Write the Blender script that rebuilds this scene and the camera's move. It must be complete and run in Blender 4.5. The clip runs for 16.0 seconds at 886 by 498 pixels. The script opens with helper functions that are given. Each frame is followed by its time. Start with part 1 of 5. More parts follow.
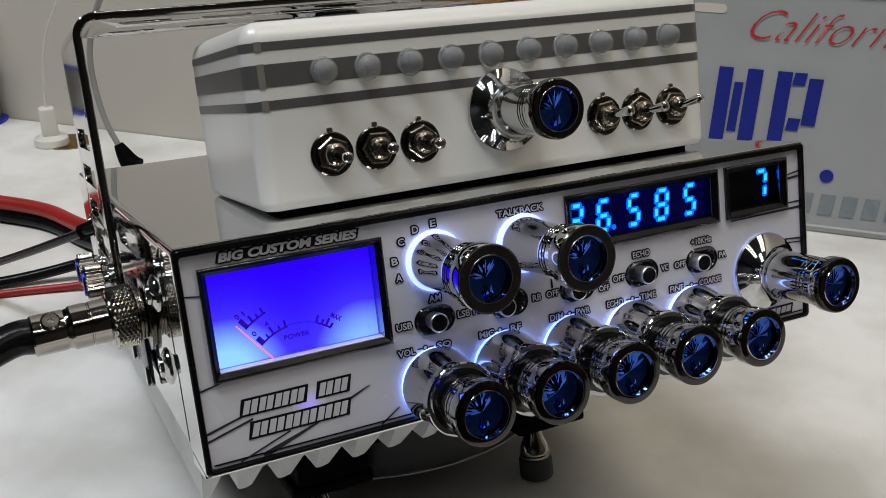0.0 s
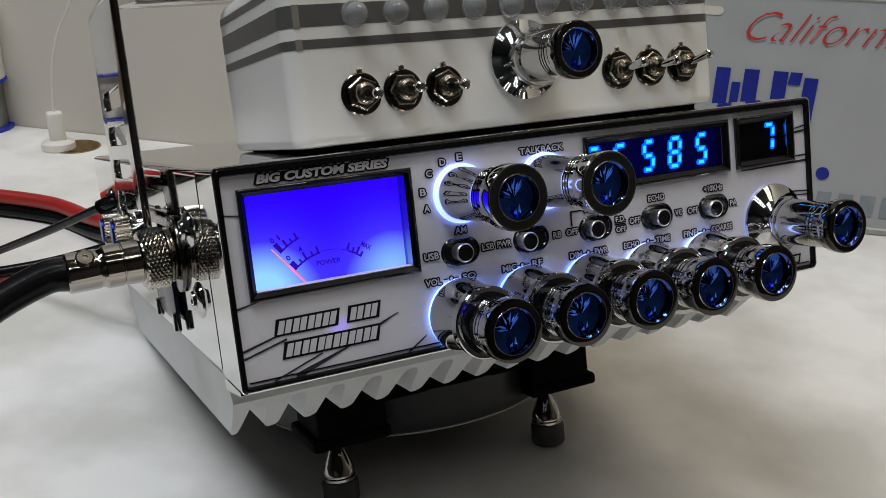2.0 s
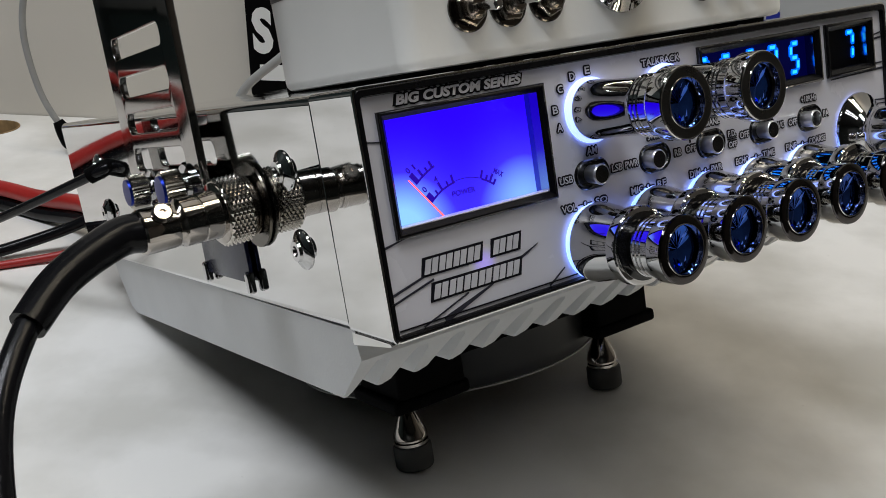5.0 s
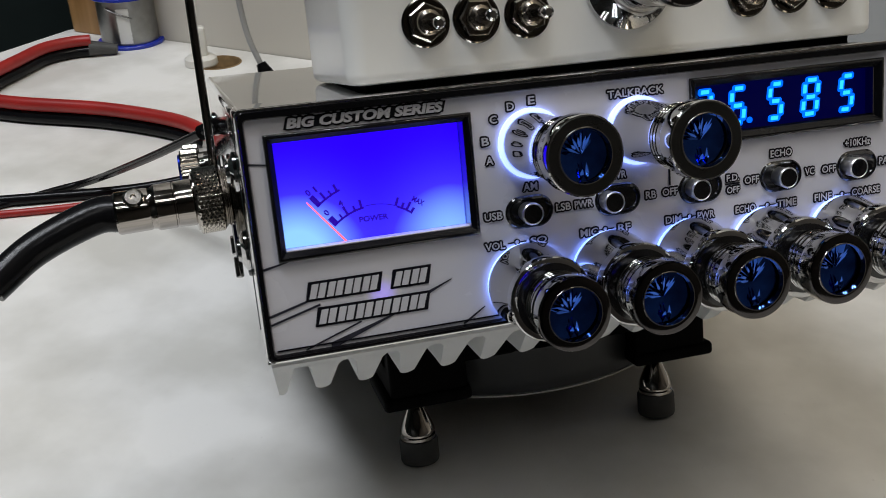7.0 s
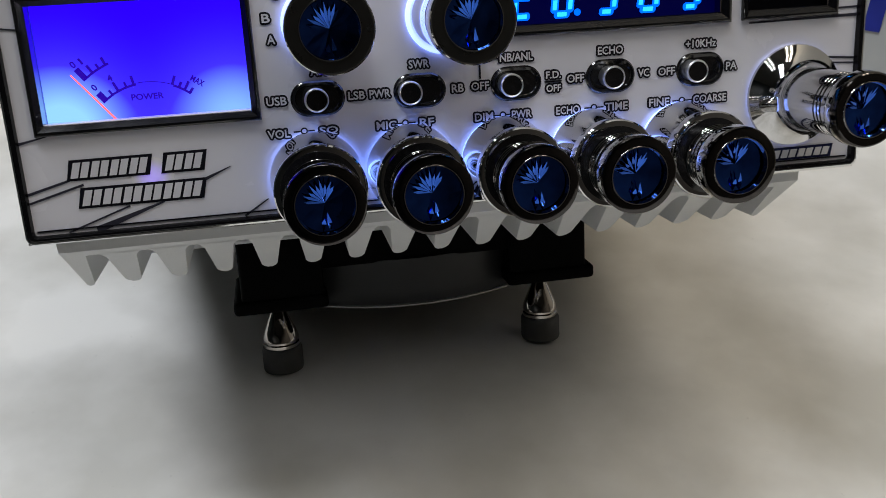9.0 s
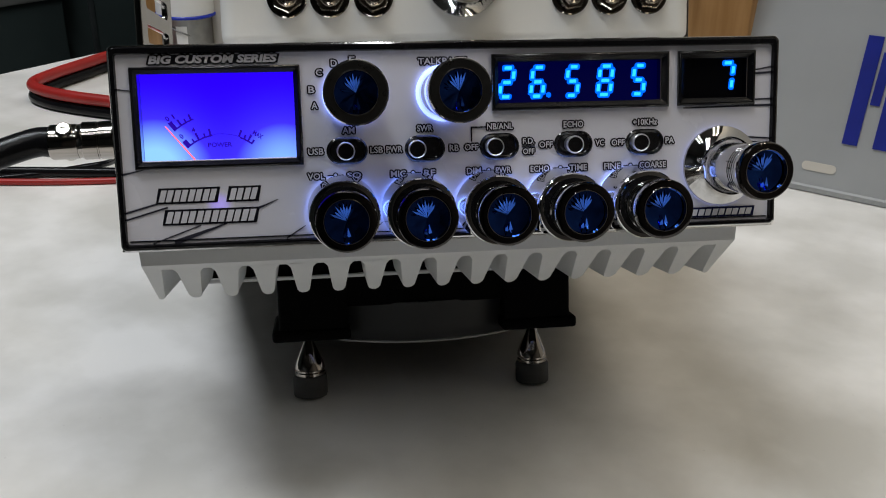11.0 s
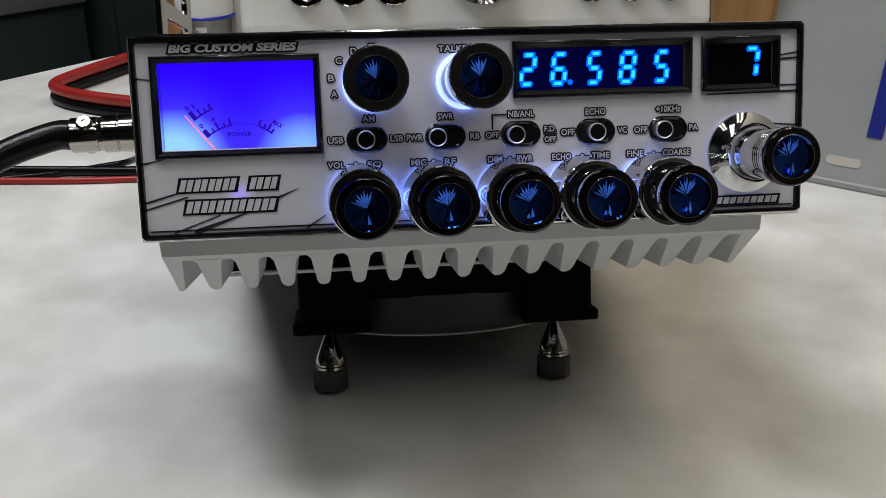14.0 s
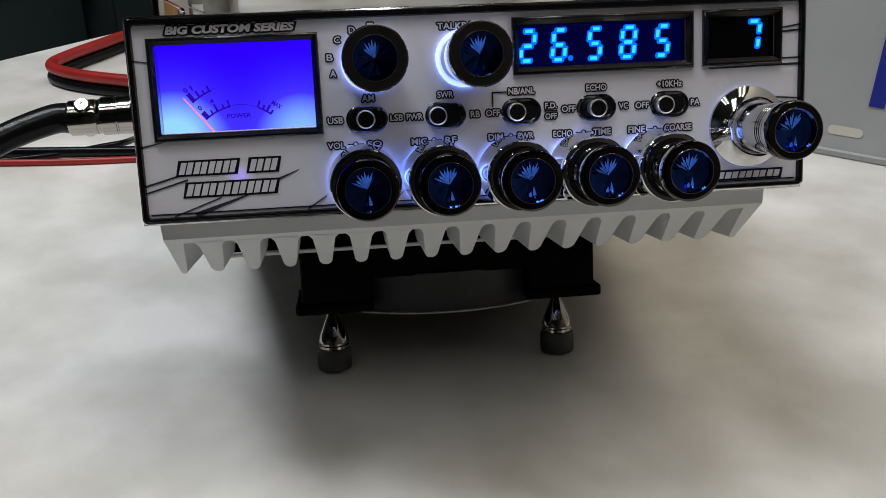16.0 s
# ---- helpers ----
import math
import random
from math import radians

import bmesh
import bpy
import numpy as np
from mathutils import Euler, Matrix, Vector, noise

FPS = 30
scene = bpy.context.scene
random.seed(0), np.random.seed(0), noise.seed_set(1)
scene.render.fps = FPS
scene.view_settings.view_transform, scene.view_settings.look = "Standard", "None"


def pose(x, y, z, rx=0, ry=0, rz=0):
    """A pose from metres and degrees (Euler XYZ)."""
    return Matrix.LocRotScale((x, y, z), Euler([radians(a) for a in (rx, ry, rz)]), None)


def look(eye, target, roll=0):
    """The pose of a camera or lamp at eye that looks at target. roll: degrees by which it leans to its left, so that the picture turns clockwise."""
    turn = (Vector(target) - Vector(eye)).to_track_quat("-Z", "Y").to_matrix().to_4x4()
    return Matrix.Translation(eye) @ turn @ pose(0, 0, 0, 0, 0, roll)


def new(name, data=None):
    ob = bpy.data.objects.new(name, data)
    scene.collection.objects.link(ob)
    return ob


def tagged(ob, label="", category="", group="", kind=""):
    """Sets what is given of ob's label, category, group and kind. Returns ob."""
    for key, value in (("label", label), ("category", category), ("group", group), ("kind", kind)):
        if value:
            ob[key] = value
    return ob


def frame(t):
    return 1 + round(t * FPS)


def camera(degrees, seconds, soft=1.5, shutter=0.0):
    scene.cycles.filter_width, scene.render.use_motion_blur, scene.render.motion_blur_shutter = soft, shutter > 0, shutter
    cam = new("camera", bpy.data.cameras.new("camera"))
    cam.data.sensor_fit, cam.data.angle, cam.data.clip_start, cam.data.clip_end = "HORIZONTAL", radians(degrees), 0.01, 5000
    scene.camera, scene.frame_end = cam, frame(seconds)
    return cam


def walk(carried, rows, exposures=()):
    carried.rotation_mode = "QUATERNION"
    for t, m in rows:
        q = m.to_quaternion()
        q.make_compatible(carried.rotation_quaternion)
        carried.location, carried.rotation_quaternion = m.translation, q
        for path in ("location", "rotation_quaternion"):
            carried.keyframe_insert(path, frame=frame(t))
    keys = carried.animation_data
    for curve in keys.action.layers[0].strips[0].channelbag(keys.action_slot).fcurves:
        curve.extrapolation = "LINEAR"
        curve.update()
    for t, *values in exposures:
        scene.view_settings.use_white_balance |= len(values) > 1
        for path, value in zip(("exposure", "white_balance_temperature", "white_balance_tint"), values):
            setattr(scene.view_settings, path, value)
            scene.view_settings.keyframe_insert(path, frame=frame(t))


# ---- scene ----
cam = camera(50.97, 16.0, soft=0.8, shutter=0.25)
# seconds, eye in metres, then yaw to the left from +y, pitch and roll in degrees
PATH = [
    (0, -0.1281, -0.2265, 0.1690, -23.57, -10.80, -6.26),
    (0.5, -0.1345, -0.2281, 0.1552, -24.07, -8.95, -6.29),
    (1, -0.1415, -0.2254, 0.1442, -24.07, -8.31, -6.26),
    (1.5, -0.1450, -0.2269, 0.1409, -24.22, -8.41, -6.13),
    (2, -0.1459, -0.2339, 0.1424, -24.50, -8.39, -6.06),
    (2.5, -0.1445, -0.2317, 0.1427, -24.84, -8.68, -6.02),
    (3, -0.1463, -0.2350, 0.1437, -25.07, -8.72, -6.05),
    (3.5, -0.1548, -0.2293, 0.1380, -25.70, -8.61, -6.50),
    (4, -0.1744, -0.2102, 0.1332, -27.78, -8.87, -7.36),
    (4.5, -0.1913, -0.1900, 0.1343, -30.90, -9.77, -8.43),
    (4.7, -0.1964, -0.1833, 0.1343, -31.94, -10.26, -8.94),
    (5.2, -0.1954, -0.1816, 0.1364, -31.69, -11.17, -9.22),
    (5.75, -0.1748, -0.1968, 0.1415, -27.38, -11.92, -8.30),
    (6.3, -0.1443, -0.2134, 0.1452, -21.05, -12.22, -6.89),
    (6.8, -0.1210, -0.2117, 0.1436, -16.71, -12.05, -5.74),
    (7, -0.1060, -0.2099, 0.1448, -13.34, -12.53, -5.47),
    (7.2, -0.0890, -0.2053, 0.1309, -11.22, -11.00, -5.44),
    (7.5, -0.0650, -0.1915, 0.1236, -9.20, -13.07, -5.20),
    (7.8, -0.0420, -0.1745, 0.1149, -9.88, -12.62, -5.47),
    (8, -0.0348, -0.1700, 0.1164, -10.22, -15.75, -5.54),
    (8.5, -0.0438, -0.1922, 0.1234, -10.40, -17.20, -4.57),
    (8.7, -0.0442, -0.2007, 0.1298, -10.13, -17.17, -3.91),
    (9.2, -0.0447, -0.2195, 0.1250, -9.90, -15.20, -2.90),
    (9.75, -0.0453, -0.2400, 0.1185, -9.80, -13.20, -2.00),
    (10.3, -0.0452, -0.2593, 0.1143, -9.30, -11.70, -1.45),
    (10.8, -0.0444, -0.2726, 0.1133, -8.43, -10.12, -1.32),
    (11, -0.0435, -0.2779, 0.1147, -7.67, -8.60, -1.40),
    (11.5, -0.0413, -0.2806, 0.1194, -6.43, -8.13, -1.46),
    (12, -0.0403, -0.2782, 0.1153, -6.15, -7.53, -1.80),
    (12.5, -0.0418, -0.2758, 0.1130, -6.34, -8.09, -1.78),
    (13, -0.0415, -0.2751, 0.1120, -6.48, -8.29, -1.70),
    (13.5, -0.0432, -0.2759, 0.1106, -6.57, -8.20, -1.72),
    (14, -0.0440, -0.2760, 0.1101, -6.49, -8.35, -1.82),
    (14.5, -0.0442, -0.2757, 0.1114, -6.28, -9.25, -2.12),
    (15, -0.0452, -0.2755, 0.1108, -6.54, -9.43, -2.35),
    (15.5, -0.0454, -0.2758, 0.1110, -6.60, -9.50, -2.49),
    (16, -0.0440, -0.2752, 0.1118, -6.34, -10.00, -2.65),
]

# the radio's own frame: its front stands higher than its back
RADIO = pose(0, 0, 0.0265, -16.4, 0, 0)


def turned(x, y, z, yaw, pitch, roll):
    a, b = radians(yaw), radians(pitch)
    way = Vector((-math.sin(a) * math.cos(b), math.cos(a) * math.cos(b), math.sin(b)))
    eye = Vector((x, y, z))
    return look(eye, eye + way, roll)


walk(cam, [(t, RADIO @ turned(*row)) for t, *row in PATH], [(0.0, 0.0, 6330, 10), (7.2, 0.0, 6330, 10), (8.0, 0.16, 6330, 10), (8.7, 0.1, 6330, 10), (10.6, 0.0, 6330, 10), (16.0, 0.0, 6330, 10)])

# ---------------------------------------------------------------- light
world = bpy.data.worlds.new("world")
scene.world = world
world.use_nodes = True
world.node_tree.nodes["Background"].inputs[0].default_value = (0.5, 0.55, 0.6, 1)
world.node_tree.nodes["Background"].inputs[1].default_value = 0.005
scene.view_settings.exposure = 0.0
DESK = pose(0, 0, 0, 0, 0, -41.8)  # x runs along the wall behind the desk, y towards it


def tube_light(x, y, power, tint, length=1.2, wide=0.035):
    lamp = bpy.data.lights.new("tube_lamp", "AREA")
    lamp.shape, lamp.size, lamp.size_y = "RECTANGLE", length, wide
    lamp.energy, lamp.color = power, tint
    ob = new("tube_lamp", lamp)
    ob.matrix_world = DESK @ pose(x, y, 1.655, 0, 0, 0)
    return ob


# each fixture carries two bare tubes along the wall's direction
LAMPS = [(-0.62, -0.28, 19.6, (0.95, 0.98, 1.02)), (0.43, -0.8, 3.0, (1.0, 0.98, 0.95)), (0.72, 0.14, 6.6, (1.0, 0.88, 0.68))]
for lx, ly, power, tint in LAMPS:
    for off in (-0.09, 0.09):
        tube_light(lx, ly + off, power / 2, tint)


# ---------------------------------------------------------------- materials
def material(name, colour, rough=0.5, metal=0.0, coat=0.0, vary=0.0, scale=40.0, bump=0.0, bump_scale=300.0, rough_vary=0.0,
             emit=None, power=0.0, ior=1.5, transmission=0.0, spec=0.5):
    m = bpy.data.materials.new(name)
    m.use_nodes = True
    nodes, links = m.node_tree.nodes, m.node_tree.links
    b = nodes["Principled BSDF"]
    b.inputs["Base Color"].default_value = (*colour, 1)
    b.inputs["Roughness"].default_value = rough
    b.inputs["Metallic"].default_value = metal
    b.inputs["IOR"].default_value = ior
    b.inputs["Coat Weight"].default_value = coat
    b.inputs["Specular IOR Level"].default_value = spec
    b.inputs["Coat Roughness"].default_value = 0.06
    b.inputs["Transmission Weight"].default_value = transmission
    if emit:
        b.inputs["Emission Color"].default_value = (*emit, 1)
        b.inputs["Emission Strength"].default_value = power
    if vary or bump or rough_vary:
        co = nodes.new("ShaderNodeTexCoord")
        if vary or rough_vary:
            n1 = nodes.new("ShaderNodeTexNoise")
            n1.inputs["Scale"].default_value, n1.inputs["Detail"].default_value = scale, 6
            links.new(co.outputs["Object"], n1.inputs["Vector"])
        if vary:
            mix = nodes.new("ShaderNodeMix")
            mix.data_type = "RGBA"
            mix.inputs["A"].default_value = (*[c * (1 - vary) for c in colour], 1)
            mix.inputs["B"].default_value = (*[min(1, c * (1 + vary)) for c in colour], 1)
            ramp = nodes.new("ShaderNodeMapRange")
            ramp.inputs["From Min"].default_value, ramp.inputs["From Max"].default_value = 0.3, 0.7
            links.new(n1.outputs["Fac"], ramp.inputs["Value"])
            links.new(ramp.outputs["Result"], mix.inputs["Factor"])
            links.new(mix.outputs["Result"], b.inputs["Base Color"])
        if rough_vary:
            rr = nodes.new("ShaderNodeMapRange")
            rr.inputs["From Min"].default_value, rr.inputs["From Max"].default_value = 0.3, 0.7
            rr.inputs["To Min"].default_value, rr.inputs["To Max"].default_value = max(0, rough - rough_vary), rough + rough_vary
            links.new(n1.outputs["Fac"], rr.inputs["Value"])
            links.new(rr.outputs["Result"], b.inputs["Roughness"])
        if bump:
            n2 = nodes.new("ShaderNodeTexNoise")
            n2.inputs["Scale"].default_value, n2.inputs["Detail"].default_value = bump_scale, 4
            links.new(co.outputs["Object"], n2.inputs["Vector"])
            bp = nodes.new("ShaderNodeBump")
            bp.inputs["Strength"].default_value, bp.inputs["Distance"].default_value = bump, 0.001
            links.new(n2.outputs["Fac"], bp.inputs["Height"])
            links.new(bp.outputs["Normal"], b.inputs["Normal"])
    return m


CHROME = material("chrome", (0.56, 0.56, 0.565), 0.05, 1.0, rough_vary=0.03, scale=60)
SHEET_CHROME = material("sheet_chrome", (0.72, 0.72, 0.72), 0.045, 1.0, rough_vary=0.025, scale=25, bump=0.02, bump_scale=18)
BLACK_CHROME = material("black_chrome", (0.075, 0.07, 0.07), 0.09, 1.0, rough_vary=0.04, scale=80)
WINDOW_CHROME = material("window_chrome", (0.42, 0.4, 0.42), 0.14, 1.0, rough_vary=0.03, scale=80)
BRACKET_CHROME = material("bracket_chrome", (0.4, 0.385, 0.37), 0.07, 1.0, rough_vary=0.03, scale=40, bump=0.03, bump_scale=40)
NICKEL = material("nickel", (0.55, 0.52, 0.47), 0.16, 1.0, rough_vary=0.07, scale=200)
SATIN = material("satin_chrome", (0.75, 0.75, 0.76), 0.38, 1.0)
LEDGE = material("window_ledge", (0.75, 0.73, 0.78), 0.25, rough_vary=0.05, scale=80)
RING_DARK = material("charcoal_ring", (0.05, 0.049, 0.047), 0.3, 0.85, rough_vary=0.06, scale=120)
NUT = material("smoky_nickel", (0.21, 0.185, 0.155), 0.24, 1.0, rough_vary=0.06, scale=200)
DARK_NICKEL = material("dark_nickel", (0.11, 0.1, 0.085), 0.16, 1.0, rough_vary=0.06, scale=300)
POWDER_WHITE = material("powder_white", (0.64, 0.65, 0.66), 0.42, vary=0.03, scale=60, bump=0.1, bump_scale=900)
BOX_WHITE = material("box_white", (0.78, 0.77, 0.73), 0.28, vary=0.025, scale=30, bump=0.03, bump_scale=500, coat=0.2)
STRIPE = material("stripe_grey", (0.095, 0.092, 0.088), 0.32, vary=0.08, scale=80)
FACE_WHITE = material("face_white", (0.71, 0.71, 0.78), 0.25, vary=0.03, scale=35, coat=0.3, rough_vary=0.06)
RIM_BLACK = material("rim_black", (0.004, 0.004, 0.005), 0.22, spec=0.25, rough_vary=0.08, scale=90)
INK = material("ink_black", (0.007, 0.007, 0.012), 0.35, spec=0.2, vary=0.1, scale=200)
INK_PALE = material("ink_pale", (0.62, 0.62, 0.67), 0.3, vary=0.03, scale=200)
INK_NAVY = material("ink_navy", (0.008, 0.011, 0.05), 0.35, spec=0.2, vary=0.15, scale=200)
INK_SOFT = material("ink_soft", (0.03, 0.03, 0.045), 0.4, spec=0.25, vary=0.15, scale=200)
GLOSS_BLACK = material("gloss_black", (0.006, 0.006, 0.007), 0.12, rough_vary=0.05, scale=90, coat=0.3)
DISPLAY_BLACK = material("display_black", (0.001, 0.001, 0.003), 0.5, spec=0.1)
MATT_BLACK = material("matt_black", (0.0018, 0.0018, 0.002), 0.65, spec=0.04, vary=0.2, scale=90, bump=0.05, bump_scale=700)
FAN_GREY = material("fan_grey", (0.03, 0.031, 0.032), 0.45, vary=0.1, scale=70)
RUBBER = material("rubber", (0.06, 0.06, 0.058), 0.6, vary=0.15, scale=150, bump=0.1, bump_scale=800)
CABLE_BLACK = material("cable_black", (0.006, 0.006, 0.007), 0.2, spec=0.16, vary=0.2, scale=60, bump=0.08, bump_scale=250)
CABLE_RED = material("cable_red", (0.33, 0.016, 0.013), 0.4, vary=0.15, scale=40, bump=0.06, bump_scale=250)
CABLE_GREY = material("cable_grey", (0.3, 0.3, 0.29), 0.45, vary=0.06, scale=60)
WHITE_PLASTIC = material("white_plastic", (0.72, 0.7, 0.64), 0.35, vary=0.04, scale=60)
BLUE_PLASTIC = material("blue_plastic", (0.01, 0.03, 0.4), 0.25, vary=0.1, scale=80)
SOLDER = material("solder_wire", (0.3, 0.3, 0.29), 0.34, 1.0, vary=0.15, scale=90, bump=0.15, bump_scale=400)
BLUE_ANODISED = material("blue_anodised", (0.008, 0.02, 0.2), 0.3, 0.9)
# the dial's blue glow on the pale well sides, put into the colour
WELL_GLOW = material("well_glow", (0.1, 0.1, 0.5), 0.35)
PLUG = material("plug_nickel", (0.42, 0.39, 0.36), 0.08, 1.0, rough_vary=0.04, scale=150)
CRYSTAL = material("blue_crystal", (0.025, 0.11, 0.58), 0.06, 1.0, coat=0.3, vary=0.3, scale=260)
DIGIT = material("lit_segment", (0.0, 0.05, 0.4), 0.3, emit=(0.0, 0.11, 1.0), power=1.6)
DIGIT_CORE = material("lit_segment_core", (0.0, 0.1, 0.5), 0.3, emit=(0.03, 0.47, 1.0), power=1.7)
HALO = material("halo_ring", (0.8, 0.85, 1.0), 0.4, emit=(0.24, 0.34, 1.0), power=2.3)
HALO_SOFT = material("halo_ring_soft", (0.8, 0.85, 1.0), 0.4, emit=(0.17, 0.3, 1.0), power=2.5)
NEEDLE = material("lit_needle", (0.8, 0.1, 0.1), 0.4, emit=(1.0, 0.12, 0.12), power=1.6)
LENS_RIM = material("frosted_plastic", (0.85, 0.86, 0.85), 0.15, transmission=0.86, ior=1.4)
SEAM = material("seam_cream", (0.2, 0.185, 0.16), 0.4, vary=0.1, scale=90)
NAVY = material("navy_plate", (0.01, 0.014, 0.045), 0.25, vary=0.1, scale=60)
CLEAR = material("clear_led", (0.9, 0.92, 0.93), 0.06, transmission=0.78, ior=1.4)
WALL_PAINT = material("wall_paint", (0.6, 0.565, 0.5), 0.6, vary=0.03, scale=6, bump=0.08, bump_scale=140)
WALL_DIM = material("wall_dim", (0.13, 0.115, 0.1), 0.6, vary=0.06, scale=5, bump=0.08, bump_scale=140)
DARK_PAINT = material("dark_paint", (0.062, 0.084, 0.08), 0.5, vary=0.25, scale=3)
DARK_METAL = material("dark_metal", (0.035, 0.042, 0.042), 0.35, vary=0.2, scale=5)
GREY_STEEL = material("grey_steel", (0.32, 0.32, 0.3), 0.45, vary=0.08, scale=5)
DOOR_GLINT = material("door_glint", (0.07, 0.08, 0.08), 0.4, vary=0.3, scale=9)
FLOOR_MAT = material("floor_vinyl", (0.12, 0.115, 0.105), 0.4, vary=0.2, scale=8)
CEILING_MAT = material("ceiling_tile", (0.14, 0.14, 0.135), 0.8, vary=0.05, scale=20, bump=0.2, bump_scale=200)
PLATE_WHITE = material("plate_white", (0.36, 0.37, 0.375), 0.4, vary=0.04, scale=25, rough_vary=0.08)
PLATE_BLUE = material("plate_blue", (0.01, 0.02, 0.24), 0.4, vary=0.12, scale=90)
PLATE_RED = material("plate_red", (0.5, 0.03, 0.035), 0.4, vary=0.1, scale=90)
PLATE_GREY = material("plate_grey", (0.22, 0.25, 0.27), 0.5, vary=0.12, scale=120)
PAPER_WHITE = material("paper_white", (0.75, 0.75, 0.73), 0.5, vary=0.04, scale=50)
TAN = material("brown_core", (0.25, 0.16, 0.07), 0.7, vary=0.25, scale=200)


def wood_material(name, dark, pale):
    m = bpy.data.materials.new(name)
    m.use_nodes = True
    nodes, links = m.node_tree.nodes, m.node_tree.links
    b = nodes["Principled BSDF"]
    co, mp = nodes.new("ShaderNodeTexCoord"), nodes.new("ShaderNodeMapping")
    mp.inputs["Scale"].default_value = (60, 60, 4)
    n1, n2 = nodes.new("ShaderNodeTexNoise"), nodes.new("ShaderNodeTexNoise")
    n1.inputs["Scale"].default_value, n1.inputs["Detail"].default_value = 2.0, 8
    n2.inputs["Scale"].default_value = 25
    ramp = nodes.new("ShaderNodeValToRGB")
    ramp.color_ramp.elements[0].position, ramp.color_ramp.elements[1].position = 0.3, 0.7
    ramp.color_ramp.elements[0].color, ramp.color_ramp.elements[1].color = (*dark, 1), (*pale, 1)
    links.new(co.outputs["Object"], mp.inputs["Vector"])
    links.new(mp.outputs["Vector"], n1.inputs["Vector"])
    links.new(co.outputs["Object"], n2.inputs["Vector"])
    add = nodes.new("ShaderNodeMath")
    add.operation = "MULTIPLY_ADD"
    add.inputs[1].default_value, add.inputs[2].default_value = 0.3, -0.15
    links.new(n2.outputs["Fac"], add.inputs[0])
    tot = nodes.new("ShaderNodeMath")
    links.new(n1.outputs["Fac"], tot.inputs[0])
    links.new(add.outputs[0], tot.inputs[1])
    links.new(tot.outputs[0], ramp.inputs["Fac"])
    links.new(ramp.outputs["Color"], b.inputs["Base Color"])
    b.inputs["Roughness"].default_value = 0.5
    return m


WOOD = wood_material("pale_wood", (0.3, 0.15, 0.045), (0.46, 0.26, 0.1))


def desk_material():
    m = bpy.data.materials.new("desk_laminate")
    m.use_nodes = True
    nodes, links = m.node_tree.nodes, m.node_tree.links
    b = nodes["Principled BSDF"]
    co = nodes.new("ShaderNodeTexCoord")
    big, fine = nodes.new("ShaderNodeTexNoise"), nodes.new("ShaderNodeTexNoise")
    big.inputs["Scale"].default_value, big.inputs["Detail"].default_value = 13, 5
    fine.inputs["Scale"].default_value, fine.inputs["Detail"].default_value = 420, 2
    for n in (big, fine):
        links.new(co.outputs["Object"], n.inputs["Vector"])
    # large clouds put the soft blotchy shading of the desk into its colour
    ramp = nodes.new("ShaderNodeValToRGB")
    ramp.color_ramp.elements[0].position, ramp.color_ramp.elements[1].position = 0.38, 0.6
    ramp.color_ramp.elements[0].color, ramp.color_ramp.elements[1].color = (0.66, 0.645, 0.60, 1), (0.87, 0.855, 0.82, 1)
    links.new(big.outputs["Fac"], ramp.inputs["Fac"])
    speck = nodes.new("ShaderNodeMapRange")
    speck.inputs["From Min"].default_value, speck.inputs["From Max"].default_value = 0.72, 0.78
    speck.inputs["To Min"].default_value, speck.inputs["To Max"].default_value = 0.0, 0.25
    links.new(fine.outputs["Fac"], speck.inputs["Value"])
    mix = nodes.new("ShaderNodeMix")
    mix.data_type = "RGBA"
    mix.inputs["B"].default_value = (0.5, 0.48, 0.44, 1)
    links.new(ramp.outputs["Color"], mix.inputs["A"])
    links.new(speck.outputs["Result"], mix.inputs["Factor"])
    links.new(mix.outputs["Result"], b.inputs["Base Color"])
    rr = nodes.new("ShaderNodeMapRange")
    rr.inputs["To Min"].default_value, rr.inputs["To Max"].default_value = 0.3, 0.5
    links.new(big.outputs["Fac"], rr.inputs["Value"])
    links.new(rr.outputs["Result"], b.inputs["Roughness"])
    return m


DESK_MAT = desk_material()


